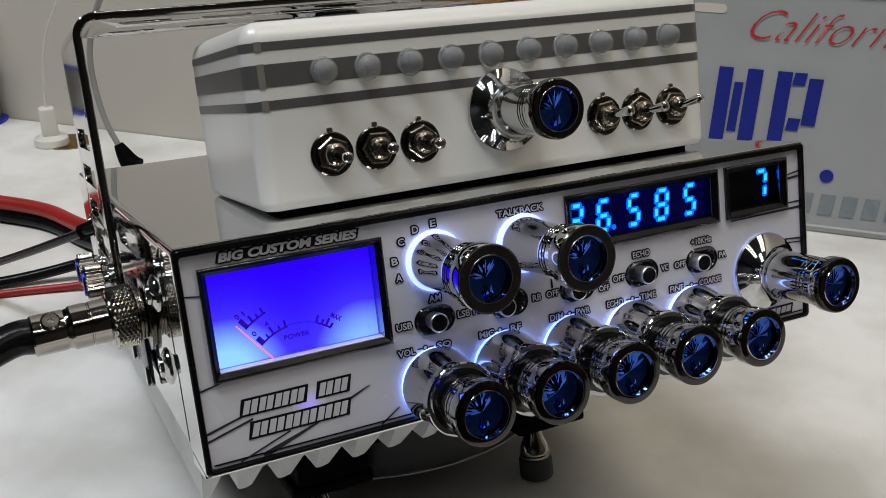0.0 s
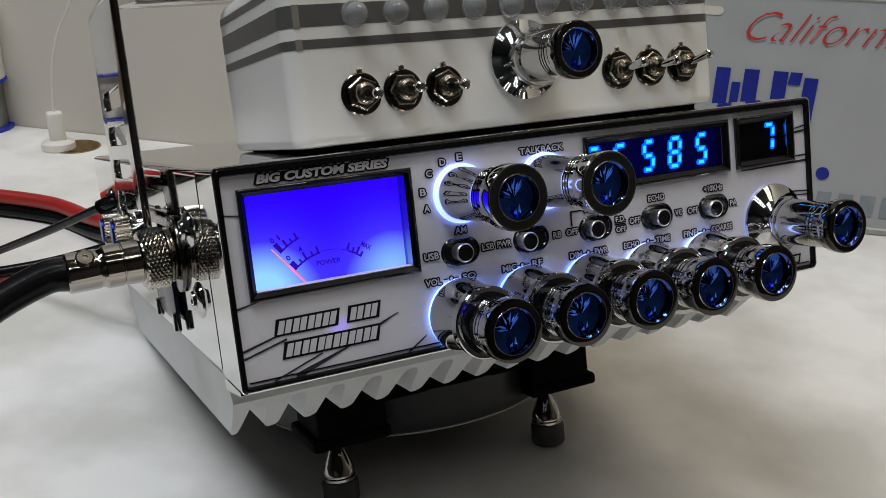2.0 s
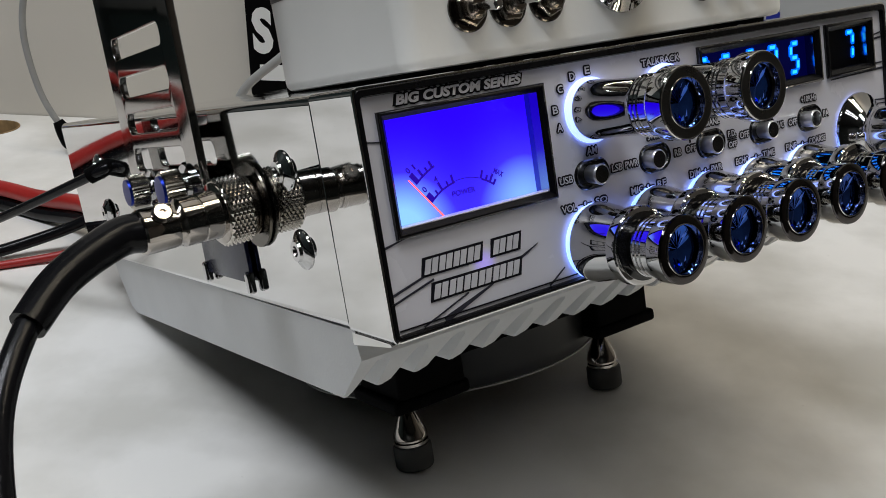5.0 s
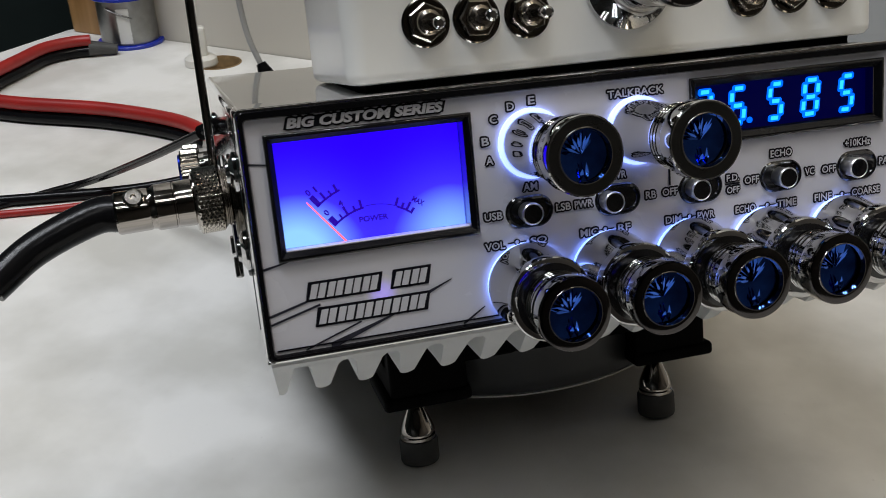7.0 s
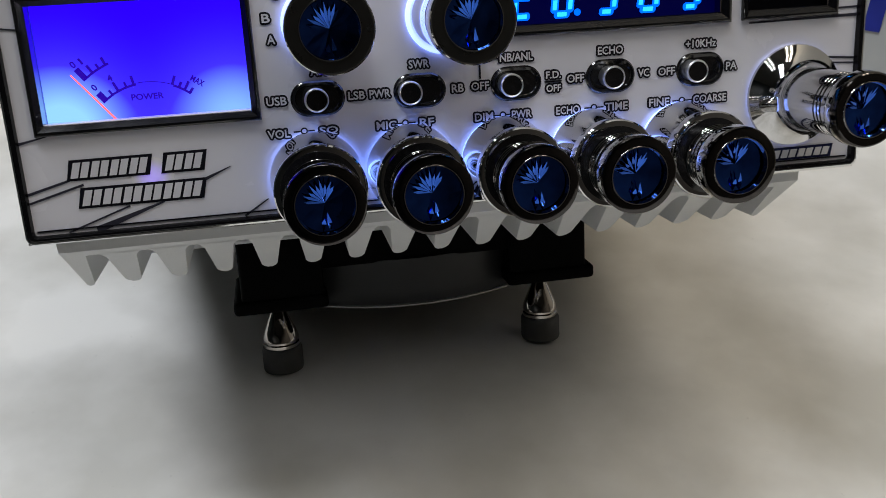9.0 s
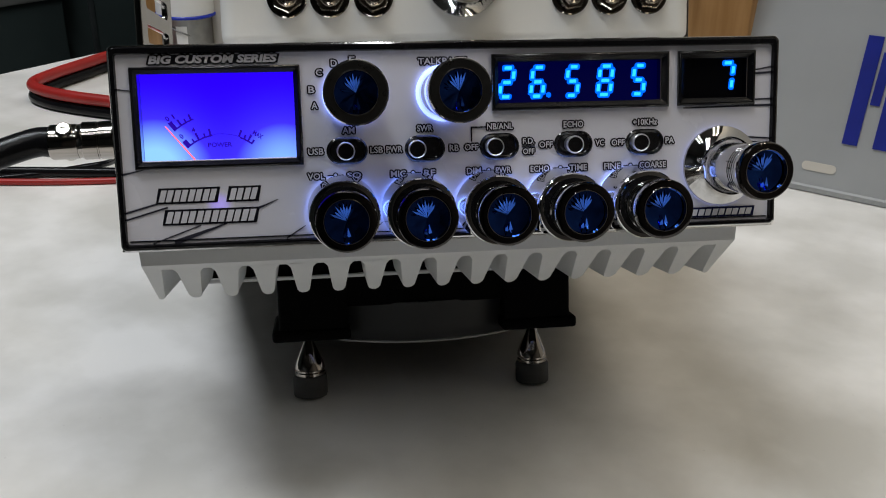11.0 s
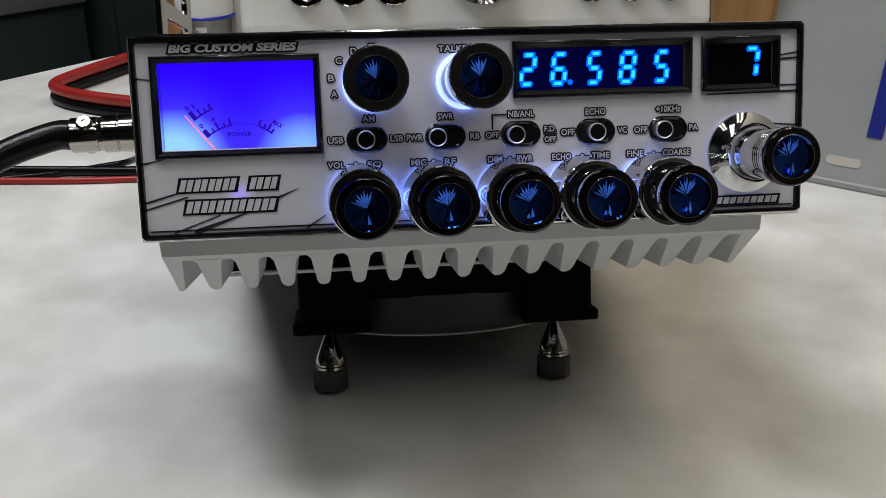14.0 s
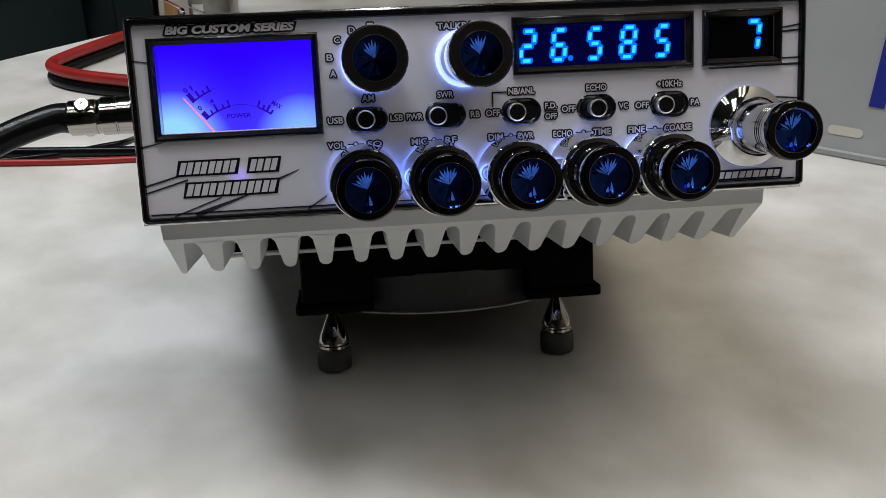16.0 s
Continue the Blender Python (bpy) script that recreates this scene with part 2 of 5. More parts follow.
def dial_material():
    """A backlit dial: two lamps behind its lower corners, blue light that thins out upwards."""
    m = bpy.data.materials.new("backlit_dial")
    m.use_nodes = True
    nodes, links = m.node_tree.nodes, m.node_tree.links
    b = nodes["Principled BSDF"]
    b.inputs["Base Color"].default_value = (0.0, 0.0, 0.05, 1)
    b.inputs["Roughness"].default_value = 0.3
    b.inputs["Specular IOR Level"].default_value = 0.25
    co = nodes.new("ShaderNodeTexCoord")
    total = None
    for x, gain in ((-0.0900, 1.2), (-0.0530, 0.85)):
        d = nodes.new("ShaderNodeVectorMath")
        d.operation = "SUBTRACT"
        d.inputs[1].default_value = (x, 0.003, 0.0995)
        sc = nodes.new("ShaderNodeVectorMath")
        sc.operation = "MULTIPLY"
        sc.inputs[1].default_value = (74, 0, 78)
        links.new(co.outputs["Object"], d.inputs[0])
        links.new(d.outputs[0], sc.inputs[0])
        ln = nodes.new("ShaderNodeVectorMath")
        ln.operation = "DOT_PRODUCT"
        links.new(sc.outputs[0], ln.inputs[0])
        links.new(sc.outputs[0], ln.inputs[1])
        f = nodes.new("ShaderNodeMath")
        f.operation = "MULTIPLY"
        f.inputs[1].default_value = -1
        links.new(ln.outputs["Value"], f.inputs[0])
        g = nodes.new("ShaderNodeMath")
        g.operation = "EXPONENT"
        links.new(f.outputs[0], g.inputs[0])
        s = nodes.new("ShaderNodeMath")
        s.operation = "MULTIPLY_ADD"
        s.inputs[1].default_value = gain
        s.inputs[2].default_value = 0.0
        links.new(g.outputs[0], s.inputs[0])
        if total:
            links.new(total.outputs[0], s.inputs[2])
        total = s
    ramp = nodes.new("ShaderNodeValToRGB")
    e = ramp.color_ramp.elements
    e[0].position, e[0].color = 0.0, (0.016, 0.0, 0.76, 1)
    e[1].position, e[1].color = 1.0, (0.2, 0.42, 0.9, 1)
    e.new(0.35).color = (0.036, 0.02, 0.8, 1)
    links.new(total.outputs[0], ramp.inputs["Fac"])
    links.new(ramp.outputs["Color"], b.inputs["Emission Color"])
    b.inputs["Emission Strength"].default_value = 1.65
    return m


DIAL = dial_material()


def glow_material(x, z, wide):
    """White panel print lit from behind by one small purple lamp."""
    m = bpy.data.materials.new("purple_glow")
    m.use_nodes = True
    nodes, links = m.node_tree.nodes, m.node_tree.links
    b = nodes["Principled BSDF"]
    b.inputs["Base Color"].default_value = (0.74, 0.74, 0.76, 1)
    b.inputs["Roughness"].default_value = 0.25
    co = nodes.new("ShaderNodeTexCoord")
    d = nodes.new("ShaderNodeVectorMath")
    d.operation = "DISTANCE"
    d.inputs[1].default_value = (x, 0, z)
    links.new(co.outputs["Object"], d.inputs[0])
    f = nodes.new("ShaderNodeMapRange")
    f.interpolation_type = "SMOOTHSTEP"
    f.inputs["From Min"].default_value, f.inputs["From Max"].default_value = 0.0, wide
    f.inputs["To Min"].default_value, f.inputs["To Max"].default_value = 0.55, 0.0
    links.new(d.outputs["Value"], f.inputs["Value"])
    b.inputs["Emission Color"].default_value = (0.22, 0.1, 1.0, 1)
    links.new(f.outputs["Result"], b.inputs["Emission Strength"])
    return m


PURPLE_LED = glow_material(-0.0718, 0.0884, 0.0045)


# ---------------------------------------------------------------- mesh tools
def part(name, bm, m, parent=None, label="", sharp=32, matrix=None, flat=False):
    for f in bm.faces:
        f.smooth = True
    for e in bm.edges:
        if len(e.link_faces) == 2 and e.calc_face_angle() > radians(sharp):
            e.smooth = False
    mesh = bpy.data.meshes.new(name)
    bm.to_mesh(mesh)
    bm.free()
    mesh.materials.append(m)
    ob = new(name, mesh)
    if parent:
        ob.parent = parent
    if matrix:
        ob.matrix_basis = matrix
    if label:
        ob["label"] = label
    if flat:
        even = ob.modifiers.new("even_normals", "WEIGHTED_NORMAL")
        even.keep_sharp, even.weight = True, 100
    return ob


def thing(name, label, category, matrix=None, group="", kind=""):
    ob = new(name)
    ob.empty_display_size = 0.01
    if matrix:
        ob.matrix_basis = matrix
    return tagged(ob, label, category, group, kind)


def block(x0, x1, y0, y1, z0, z1, bevel=0.0, steps=2, bm=None):
    own = bmesh.new()
    bmesh.ops.create_cube(own, size=1)
    for v in own.verts:
        v.co = Vector(((x0 + x1) / 2 + v.co.x * (x1 - x0), (y0 + y1) / 2 + v.co.y * (y1 - y0), (z0 + z1) / 2 + v.co.z * (z1 - z0)))
    if bevel:
        bmesh.ops.bevel(own, geom=own.edges[:] + own.verts[:], offset=bevel, segments=steps, affect="EDGES", profile=0.5)
    if bm is None:
        return own
    return merge(bm, own)


def merge(bm, other):
    tmp = bpy.data.meshes.new("tmp")
    other.to_mesh(tmp)
    other.free()
    bm.from_mesh(tmp)
    bpy.data.meshes.remove(tmp)
    return bm


def lathe(profile, matrix=None, segs=40, bm=None):
    """Turns rows of (radius, height) about the z axis."""
    own = bmesh.new()
    rings = []
    for r, h in profile:
        if r < 1e-6:
            rings.append([own.verts.new((0, 0, h))])
        else:
            rings.append([own.verts.new((r * math.cos(2 * math.pi * k / segs), r * math.sin(2 * math.pi * k / segs), h)) for k in range(segs)])
    for a, b in zip(rings, rings[1:]):
        for k in range(segs):
            j = (k + 1) % segs
            if len(a) == 1 and len(b) > 1:
                own.faces.new((a[0], b[k], b[j]))
            elif len(b) == 1 and len(a) > 1:
                own.faces.new((a[k], a[j], b[0]))
            elif len(a) > 1:
                own.faces.new((a[k], a[j], b[j], b[k]))
    bmesh.ops.recalc_face_normals(own, faces=own.faces[:])
    if matrix:
        own.transform(matrix)
    return own if bm is None else merge(bm, own)


def smooth_path(points, n=8):
    pts = [Vector(p) for p in points]
    pts = [pts[0] * 2 - pts[1]] + pts + [pts[-1] * 2 - pts[-2]]
    out = []
    for a, b, c, d in zip(pts, pts[1:], pts[2:], pts[3:]):
        for k in range(n):
            t = k / n
            out.append(0.5 * (2 * b + (c - a) * t + (2 * a - 5 * b + 4 * c - d) * t * t + (3 * b - a - 3 * c + d) * t ** 3))
    return out + [pts[-2]]


def tube(points, radius, segs=14, n=8, bm=None, curved=True):
    path = smooth_path(points, n) if curved else [Vector(p) for p in points]
    own = bmesh.new()
    rings, up = [], Vector((0.13, 0.21, 0.97))
    for k, p in enumerate(path):
        way = (path[min(k + 1, len(path) - 1)] - path[max(k - 1, 0)]).normalized()
        up = (up - way * up.dot(way)).normalized()
        side = way.cross(up)
        r = radius(k / (len(path) - 1)) if callable(radius) else radius
        rings.append([own.verts.new(p + r * (math.cos(2 * math.pi * j / segs) * side + math.sin(2 * math.pi * j / segs) * up)) for j in range(segs)])
    for a, b in zip(rings, rings[1:]):
        for j in range(segs):
            own.faces.new((a[j], a[(j + 1) % segs], b[(j + 1) % segs], b[j]))
    own.faces.new(rings[0][::-1])
    own.faces.new(rings[-1])
    bmesh.ops.recalc_face_normals(own, faces=own.faces[:])
    return own if bm is None else merge(bm, own)


def outline(x0, x1, y0, y1, r, steps=8):
    pts = []
    for cx, cy, a in ((x1 - r, y1 - r, 0), (x0 + r, y1 - r, 90), (x0 + r, y0 + r, 180), (x1 - r, y0 + r, 270)):
        for k in range(steps + 1):
            t = radians(a + 90 * k / steps)
            pts.append((cx + r * math.cos(t), cy + r * math.sin(t)))
    return pts


def loft(loops, cap0=True, cap1=True, bm=None, closed=False):
    """Joins equal rings of points with faces."""
    own = bmesh.new()
    rings = [[own.verts.new(p) for p in loop] for loop in loops]
    n = len(rings[0])
    pairs = list(zip(rings, rings[1:])) + ([(rings[-1], rings[0])] if closed else [])
    for a, b in pairs:
        for k in range(n):
            own.faces.new((a[k], a[(k + 1) % n], b[(k + 1) % n], b[k]))
    if cap0 and not closed:
        own.faces.new(rings[0][::-1])
    if cap1 and not closed:
        own.faces.new(rings[-1])
    bmesh.ops.recalc_face_normals(own, faces=own.faces[:])
    return own if bm is None else merge(bm, own)


def prism(points, y0, y1, bm=None):
    """A flat shape of (x, z) points, thick from y0 to y1."""
    return loft([[(x, y0, z) for x, z in points], [(x, y1, z) for x, z in points]], bm=bm)


def rect(x0, x1, z0, z1, y):
    return [(x0, y, z0), (x1, y, z0), (x1, y, z1), (x0, y, z1)]


def letters_mesh(text, weight, shear=0.0):
    cu = bpy.data.curves.new("letters", "FONT")
    cu.body, cu.size, cu.offset, cu.shear, cu.resolution_u = text, 1.0, weight, shear, 3
    ob = bpy.data.objects.new("letters", cu)
    scene.collection.objects.link(ob)
    mesh = bpy.data.meshes.new_from_object(ob)
    bpy.data.objects.remove(ob)
    bpy.data.curves.remove(cu)
    return mesh


def lettering(text, cx, cz, width, height, y, m, parent, weight=0.02, shear=0.0, name="legend", grow=0.0, matrix=None):
    """Words fitted into a width and height round (cx, cz), on the plane y, to be read from -y."""
    mesh = letters_mesh(text, weight, shear)
    co = np.array([v.co for v in mesh.vertices])
    lo, hi = co.min(0), co.max(0)
    w, h = width + 2 * grow, height + 2 * grow
    for v in mesh.vertices:
        fx, fz = (v.co.x - lo[0]) / (hi[0] - lo[0]) - 0.5, (v.co.y - lo[1]) / (hi[1] - lo[1]) - 0.5
        v.co = (cx + fx * w, y, cz + fz * h)
    mesh.materials.append(m)
    mesh.name = name
    ob = new(name, mesh)
    ob.parent = parent
    if matrix:
        ob.matrix_basis = matrix
    return ob


# ---------------------------------------------------------------- room and desk
def wall_block(name, x0, x1, y0, y1, z0, z1, m, label):
    ob = part(name, block(x0, x1, y0, y1, z0, z1), m, None, "", matrix=DESK)
    return tagged(ob, label, "wall", kind="structure")


WALL_Y = 0.4265
wall_block("wall_back", -0.612, 1.9, WALL_Y, WALL_Y + 0.1, -0.75, 1.7, WALL_PAINT, "cream painted wall behind the white desk")
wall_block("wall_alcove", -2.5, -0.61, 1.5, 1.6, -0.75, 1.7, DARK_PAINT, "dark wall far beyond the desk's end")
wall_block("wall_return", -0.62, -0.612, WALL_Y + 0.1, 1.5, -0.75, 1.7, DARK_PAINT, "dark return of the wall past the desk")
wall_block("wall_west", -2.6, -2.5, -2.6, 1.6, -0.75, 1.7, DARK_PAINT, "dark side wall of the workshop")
# added out of view; its dim colour keeps the knobs' reflections dark
wall_block("wall_east", 1.9, 2.0, -2.6, 0.53, -0.75, 1.7, WALL_DIM, "unseen side wall, dimmed to set the knobs' reflections")
wall_block("wall_front", -2.6, 2.0, -2.7, -2.6, -0.75, 1.7, DARK_METAL, "dark wall on the workshop's far side")
tagged(part("floor", block(-2.6, 2.0, -2.7, 1.6, -0.8, -0.75), FLOOR_MAT, matrix=DESK), "dark vinyl workshop floor", "floor", kind="structure")
tagged(part("ceiling", block(-2.6, 2.0, -2.7, 1.6, 1.7, 1.75), CEILING_MAT, matrix=DESK), "dark tiled workshop ceiling", "ceiling", kind="structure")


def desk():
    ob = thing("desk", "white laminate desk top with a round cable hole", "desk", DESK)
    x0, x1, y0, y1, th = -0.664, 1.3, -0.19, WALL_Y - 0.001, 0.03
    hole = DESK.inverted() @ Vector((-0.0905, 0.604, 0))
    bm = bmesh.new()
    ring = [bm.verts.new((hole.x + 0.0195 * math.cos(t), hole.y + 0.0195 * math.sin(t), 0)) for t in np.linspace(0, 2 * math.pi, 49)[:-1]]
    square = [bm.verts.new(p) for p in outline_3d(x0, x1, y0, y1, 0.01)]
    edges = [bm.edges.new((loop[k], loop[(k + 1) % len(loop)])) for loop in (ring, square) for k in range(len(loop))]
    bmesh.ops.triangle_fill(bm, use_beauty=True, use_dissolve=False, edges=edges)
    got = bmesh.ops.extrude_face_region(bm, geom=bm.faces[:])
    for v in got["geom"]:
        if isinstance(v, bmesh.types.BMVert):
            v.co.z -= th
    bmesh.ops.recalc_face_normals(bm, faces=bm.faces[:])
    part("desk_top", bm, DESK_MAT, ob)
    part("grommet", lathe([(0.0193, -0.03), (0.0193, 0.0004), (0.0185, 0.0006), (0.0182, 0.0), (0.0182, -0.03)],
                          pose(hole.x, hole.y, 0)), TAN, ob, "brown rim of the cable hole")
    part("hole_bottom", lathe([(0.0181, -0.02), (0.0, -0.02)], pose(hole.x, hole.y, 0)), TAN, ob)
    for lx, ly in ((x0 + 0.06, y0 + 0.06), (x1 - 0.06, y0 + 0.06), (x0 + 0.06, y1 - 0.06), (x1 - 0.06, y1 - 0.06)):
        part("leg", block(lx - 0.025, lx + 0.025, ly - 0.025, ly + 0.025, -0.75, -th, 0.004), DARK_METAL, ob)
    return ob


def outline_3d(x0, x1, y0, y1, r):
    return [(x, y, 0) for x, y in outline(x0, x1, y0, y1, r, 5)]


desk()


def ceiling_fixture(x, y):
    ob = thing("ceiling_light", "white tube light fixture on the ceiling", "lamp", DESK @ pose(x, y, 0), "ceiling lights")
    bm = block(-0.62, 0.62, -0.17, 0.17, 1.66, 1.7, 0.004)
    part("housing", bm, WHITE_PLASTIC, ob)
    return ob


for lx, ly, power, tint in LAMPS:
    ceiling_fixture(lx, ly)


def cabinet(x0, x1, y0, y1, z1, doors):
    ob = thing("storage_cabinet", "tall dark green steel storage cabinet in the shade", "cabinet", DESK, "dark cabinets")
    part("body", block(x0, x1, y0, y1, -0.75, z1, 0.006), DARK_PAINT, ob)
    w = (y1 - y0) / doors
    for k in range(doors):
        d = part("door", block(x1, x1 + 0.018, y0 + k * w + 0.006, y0 + (k + 1) * w - 0.006, -0.7, z1 - 0.03, 0.004), DARK_PAINT, ob)
        part("handle", block(x1 + 0.018, x1 + 0.03, y0 + k * w + 0.03, y0 + k * w + 0.045, 0.0, 0.2, 0.003), DARK_METAL, d)
    return ob


low = cabinet(-1.9, -1.45, -0.1, 0.868, 0.55, 2)
part("drawer_front", block(-1.432, -1.424, 0.45, 0.866, -0.095, 0.16, 0.004), GREY_STEEL, low, "pale grey steel drawer front")
tall = cabinet(-1.9, -1.5, 0.885, 1.45, 0.9, 2)
# lighter strips carry the door edges' upright highlights in their colour
part("edge_glint", block(-1.482, -1.478, 0.950, 0.962, -0.68, 0.85, 0.001), DOOR_GLINT, tall, "lighter strip painted as the door edge's highlight")
part("edge_glint", block(-1.482, -1.478, 0.890, 0.894, -0.68, 0.85, 0.001), DOOR_GLINT, tall)


# ---------------------------------------------------------------- the radio
radio = thing("cb_radio", "white and chrome citizens-band radio with blue lit meter and crystal knobs", "radio", RADIO)
FX0, FX1, FZ0, FZ1 = -0.0988, 0.0988, 0.0774, 0.1326
METER = (-0.0945, -0.0471, 0.0996, 0.1280)
FREQ = (0.0100, 0.0647, 0.1139, 0.1300)
CHAN = (0.0682, 0.0926, 0.1140, 0.1300)


def faceplate():
    wins = (METER, FREQ, CHAN)
    xs = sorted({FX0, FX1, *[round(w[k], 5) for w in wins for k in (0, 1)]})
    zs = sorted({FZ0, FZ1, *[round(w[k], 5) for w in wins for k in (2, 3)]})
    bm = bmesh.new()
    grid = {}

    def vert(x, z):
        if (x, z) not in grid:
            grid[(x, z)] = bm.verts.new((x, 0, z))
        return grid[(x, z)]

    for a, b in zip(xs, xs[1:]):
        for c, d in zip(zs, zs[1:]):
            mx, mz = (a + b) / 2, (c + d) / 2
            if not any(w[0] < mx < w[1] and w[2] < mz < w[3] for w in wins):
                bm.faces.new((vert(a, c), vert(b, c), vert(b, d), vert(a, d)))
    got = bmesh.ops.extrude_face_region(bm, geom=bm.faces[:])
    for v in got["geom"]:
        if isinstance(v, bmesh.types.BMVert):
            v.co.y += 0.0016
    bmesh.ops.recalc_face_normals(bm, faces=bm.faces[:])
    return part("faceplate", bm, FACE_WHITE, radio, "white printed front panel")


faceplate()


def ring_loft(loops):
    return loft(loops, closed=True)


def shell():
    def loop(x0, x1, z0, z1, r, y):
        return [(x, y, z) for x, z in outline(x0, x1, z0, z1, r, 5)]

    o = (-0.1004, 0.1004, 0.0757, 0.1345)
    i = (FX0 - 0.0001, FX1 + 0.0001, FZ0 - 0.0001, FZ1 + 0.0001)
    def inset(k):
        return o[0] + k, o[1] - k, o[2] + k, o[3] - k

    part("bezel", ring_loft([loop(*o, 0.0018, 0.0204), loop(*o, 0.0018, -0.0007), loop(*inset(0.0002), 0.0017, -0.0011), loop(*inset(0.0006), 0.0014, -0.0012), loop(*inset(0.0007), 0.0013, 0.0004),
                             loop(*i, 0.0008, 0.0018), loop(*i, 0.0008, 0.0204)]), SHEET_CHROME, radio, "chrome front surround", flat=True)
    part("bezel_rim", ring_loft([
        loop(*inset(0.00072), 0.0013, 0.0004), loop(*inset(0.00072), 0.0013, -0.0012), loop(*inset(0.0009), 0.0013, -0.0014),
        loop(i[0] + 0.0002, i[1] - 0.0002, i[2] - 0.0002, i[3] - 0.0005, 0.001, -0.0014),
        loop(i[0] + 0.0005, i[1] - 0.0005, i[2] + 0.0002, i[3] - 0.0008, 0.0008, -0.0003), loop(i[0] + 0.0005, i[1] - 0.0005, i[2] + 0.0002, i[3] - 0.0008, 0.0008, 0.0008)]), RIM_BLACK, radio, "gloss black front rim")
    c = (-0.1, 0.1, 0.0763, 0.1343)
    def leaning(pts):
        # the sheet leans out a little towards its top and spreads and rises towards the back
        out = []
        for x, y, z in pts:
            k = (y - 0.02) / 0.26
            out.append((x + math.copysign(0.0006 * (z - 0.105) / 0.029 + 0.003 * k, x), y, z + (0.004 * k if z > 0.11 else 0)))
        return out

    bm = loft([leaning(p) for p in [loop(c[0] + 0.0006, c[1] - 0.0006, c[2] + 0.0006, c[3] - 0.0006, 0.002, 0.0198), loop(*c, 0.0025, 0.0204), loop(*c, 0.0025, 0.2815),
               loop(c[0] + 0.001, c[1] - 0.001, c[2] + 0.001, c[3] - 0.001, 0.002, 0.2825)]])
    part("cover", bm, SHEET_CHROME, radio, "mirror chrome sheet-metal cover", flat=True)
    # side screws
    for y, z in ((0.0415, 0.1164), (0.0385, 0.0957), (0.2282, 0.1180), (0.2290, 0.0985)):
        s = part("side_screw", lathe([(0, 0.0016), (0.0012, 0.0018), (0.0015, 0.0026), (0.0027, 0.0026), (0.0030, 0.0018), (0.0039, 0.0015), (0.0053, 0.0006), (0.0055, 0.0), (0.0, 0.0)],
                                     pose(-0.1003 - 0.003 * (y - 0.02) / 0.26, y, z, 0, -90, 0), 28), CHROME, radio, "chrome flanged screw")
    # thin printed line along the panel's foot
    part("border_line", block(FX0 + 0.0010, FX1 - 0.0010, -0.0003, 0.0002, FZ0 + 0.0009, FZ0 + 0.0012), INK, radio)


shell()


def heatsink():
    def front(z):
        return 0.020 + 1.3 * max(0.0, 0.068 - z)

    top, brow, root, low, back = 0.0764, 0.068, 0.0662, 0.0534, 0.2540
    half = [(0.0934, root), (0.0952, low + 0.0016), (0.0958, low + 0.0003), (0.0966, low), (0.0974, low + 0.0004), (0.0988, root), (0.0990, brow)]
    ribbed = [(-x, z) for x, z in half[::-1]] + [(x - 0.0018, z) for x, z in half]
    upper = [(-0.0998, top), (-0.0990, brow), (0.0972, brow), (0.0980, top)]
    bm = loft([[(x, front(z), z) for x, z in upper], [(x, back, z) for x, z in upper]])
    # the outer ribs grow a little deeper towards the rounded rear corner
    deep = [(x, root - (root - z) * (1.3 if z < root else 1.0)) for x, z in ribbed]
    loft([[(x, front(z), z) for x, z in ribbed], [(x, back - 0.012, z) for x, z in deep], [(x, back - 0.004, z + 0.0025 * (z < root)) for x, z in deep],
          [(x, back, z + 0.004 * (z < root)) for x, z in ribbed]], bm=bm)
    hs = part("heatsink", bm, POWDER_WHITE, radio, "white ribbed heatsink")
    edge = [(0.0004, 0.0755), (0.0008, 0.0752), (0.0196, 0.0728), (0.0200, 0.0732), (0.0196, 0.0760), (0.0010, 0.0760)]
    part("under_lip", loft([[(x, y, z) for y, z in edge] for x in (-0.1003, 0.1003)]), SHEET_CHROME, radio, "chrome lip under the front surround")

    def section(y):
        w_top, w_low = 0.0034, 0.0019
        left = [(-w_top - 0.0022, root + 0.0003), (-w_top - 0.0011, root - 0.0003), (-w_top - 0.0002, root - 0.0015), (-w_low - 0.0002, low + 0.0016), (-w_low + 0.0004, low + 0.0005), (-w_low + 0.0013, low)]
        right = [(-x, z) for x, z in left[::-1]]
        return [(x, (front(z) + (0.0006 if z < low + 0.001 else 0)) if y is None else y, z) for x, z in left + right]

    first = part("fin", loft([section(None), section(back - 0.003), section(back)]), POWDER_WHITE, hs)
    first.location = (-0.0972 + 0.01198, 0, 0)
    for k in range(2, 16):
        f = new("fin", first.data)
        f.parent = hs
        f.location = (-0.0972 + 0.01198 * k, 0, 0)
    part("filler", block(-0.0866, 0.0860, 0.0720, 0.2060, 0.0540, 0.0664), MATT_BLACK, hs, "matt black block between the fins over the fan")
    part("cross_bar", block(-0.0870, 0.0866, 0.0700, 0.0722, 0.0524, 0.0537, 0.0003), POWDER_WHITE, hs)


heatsink()


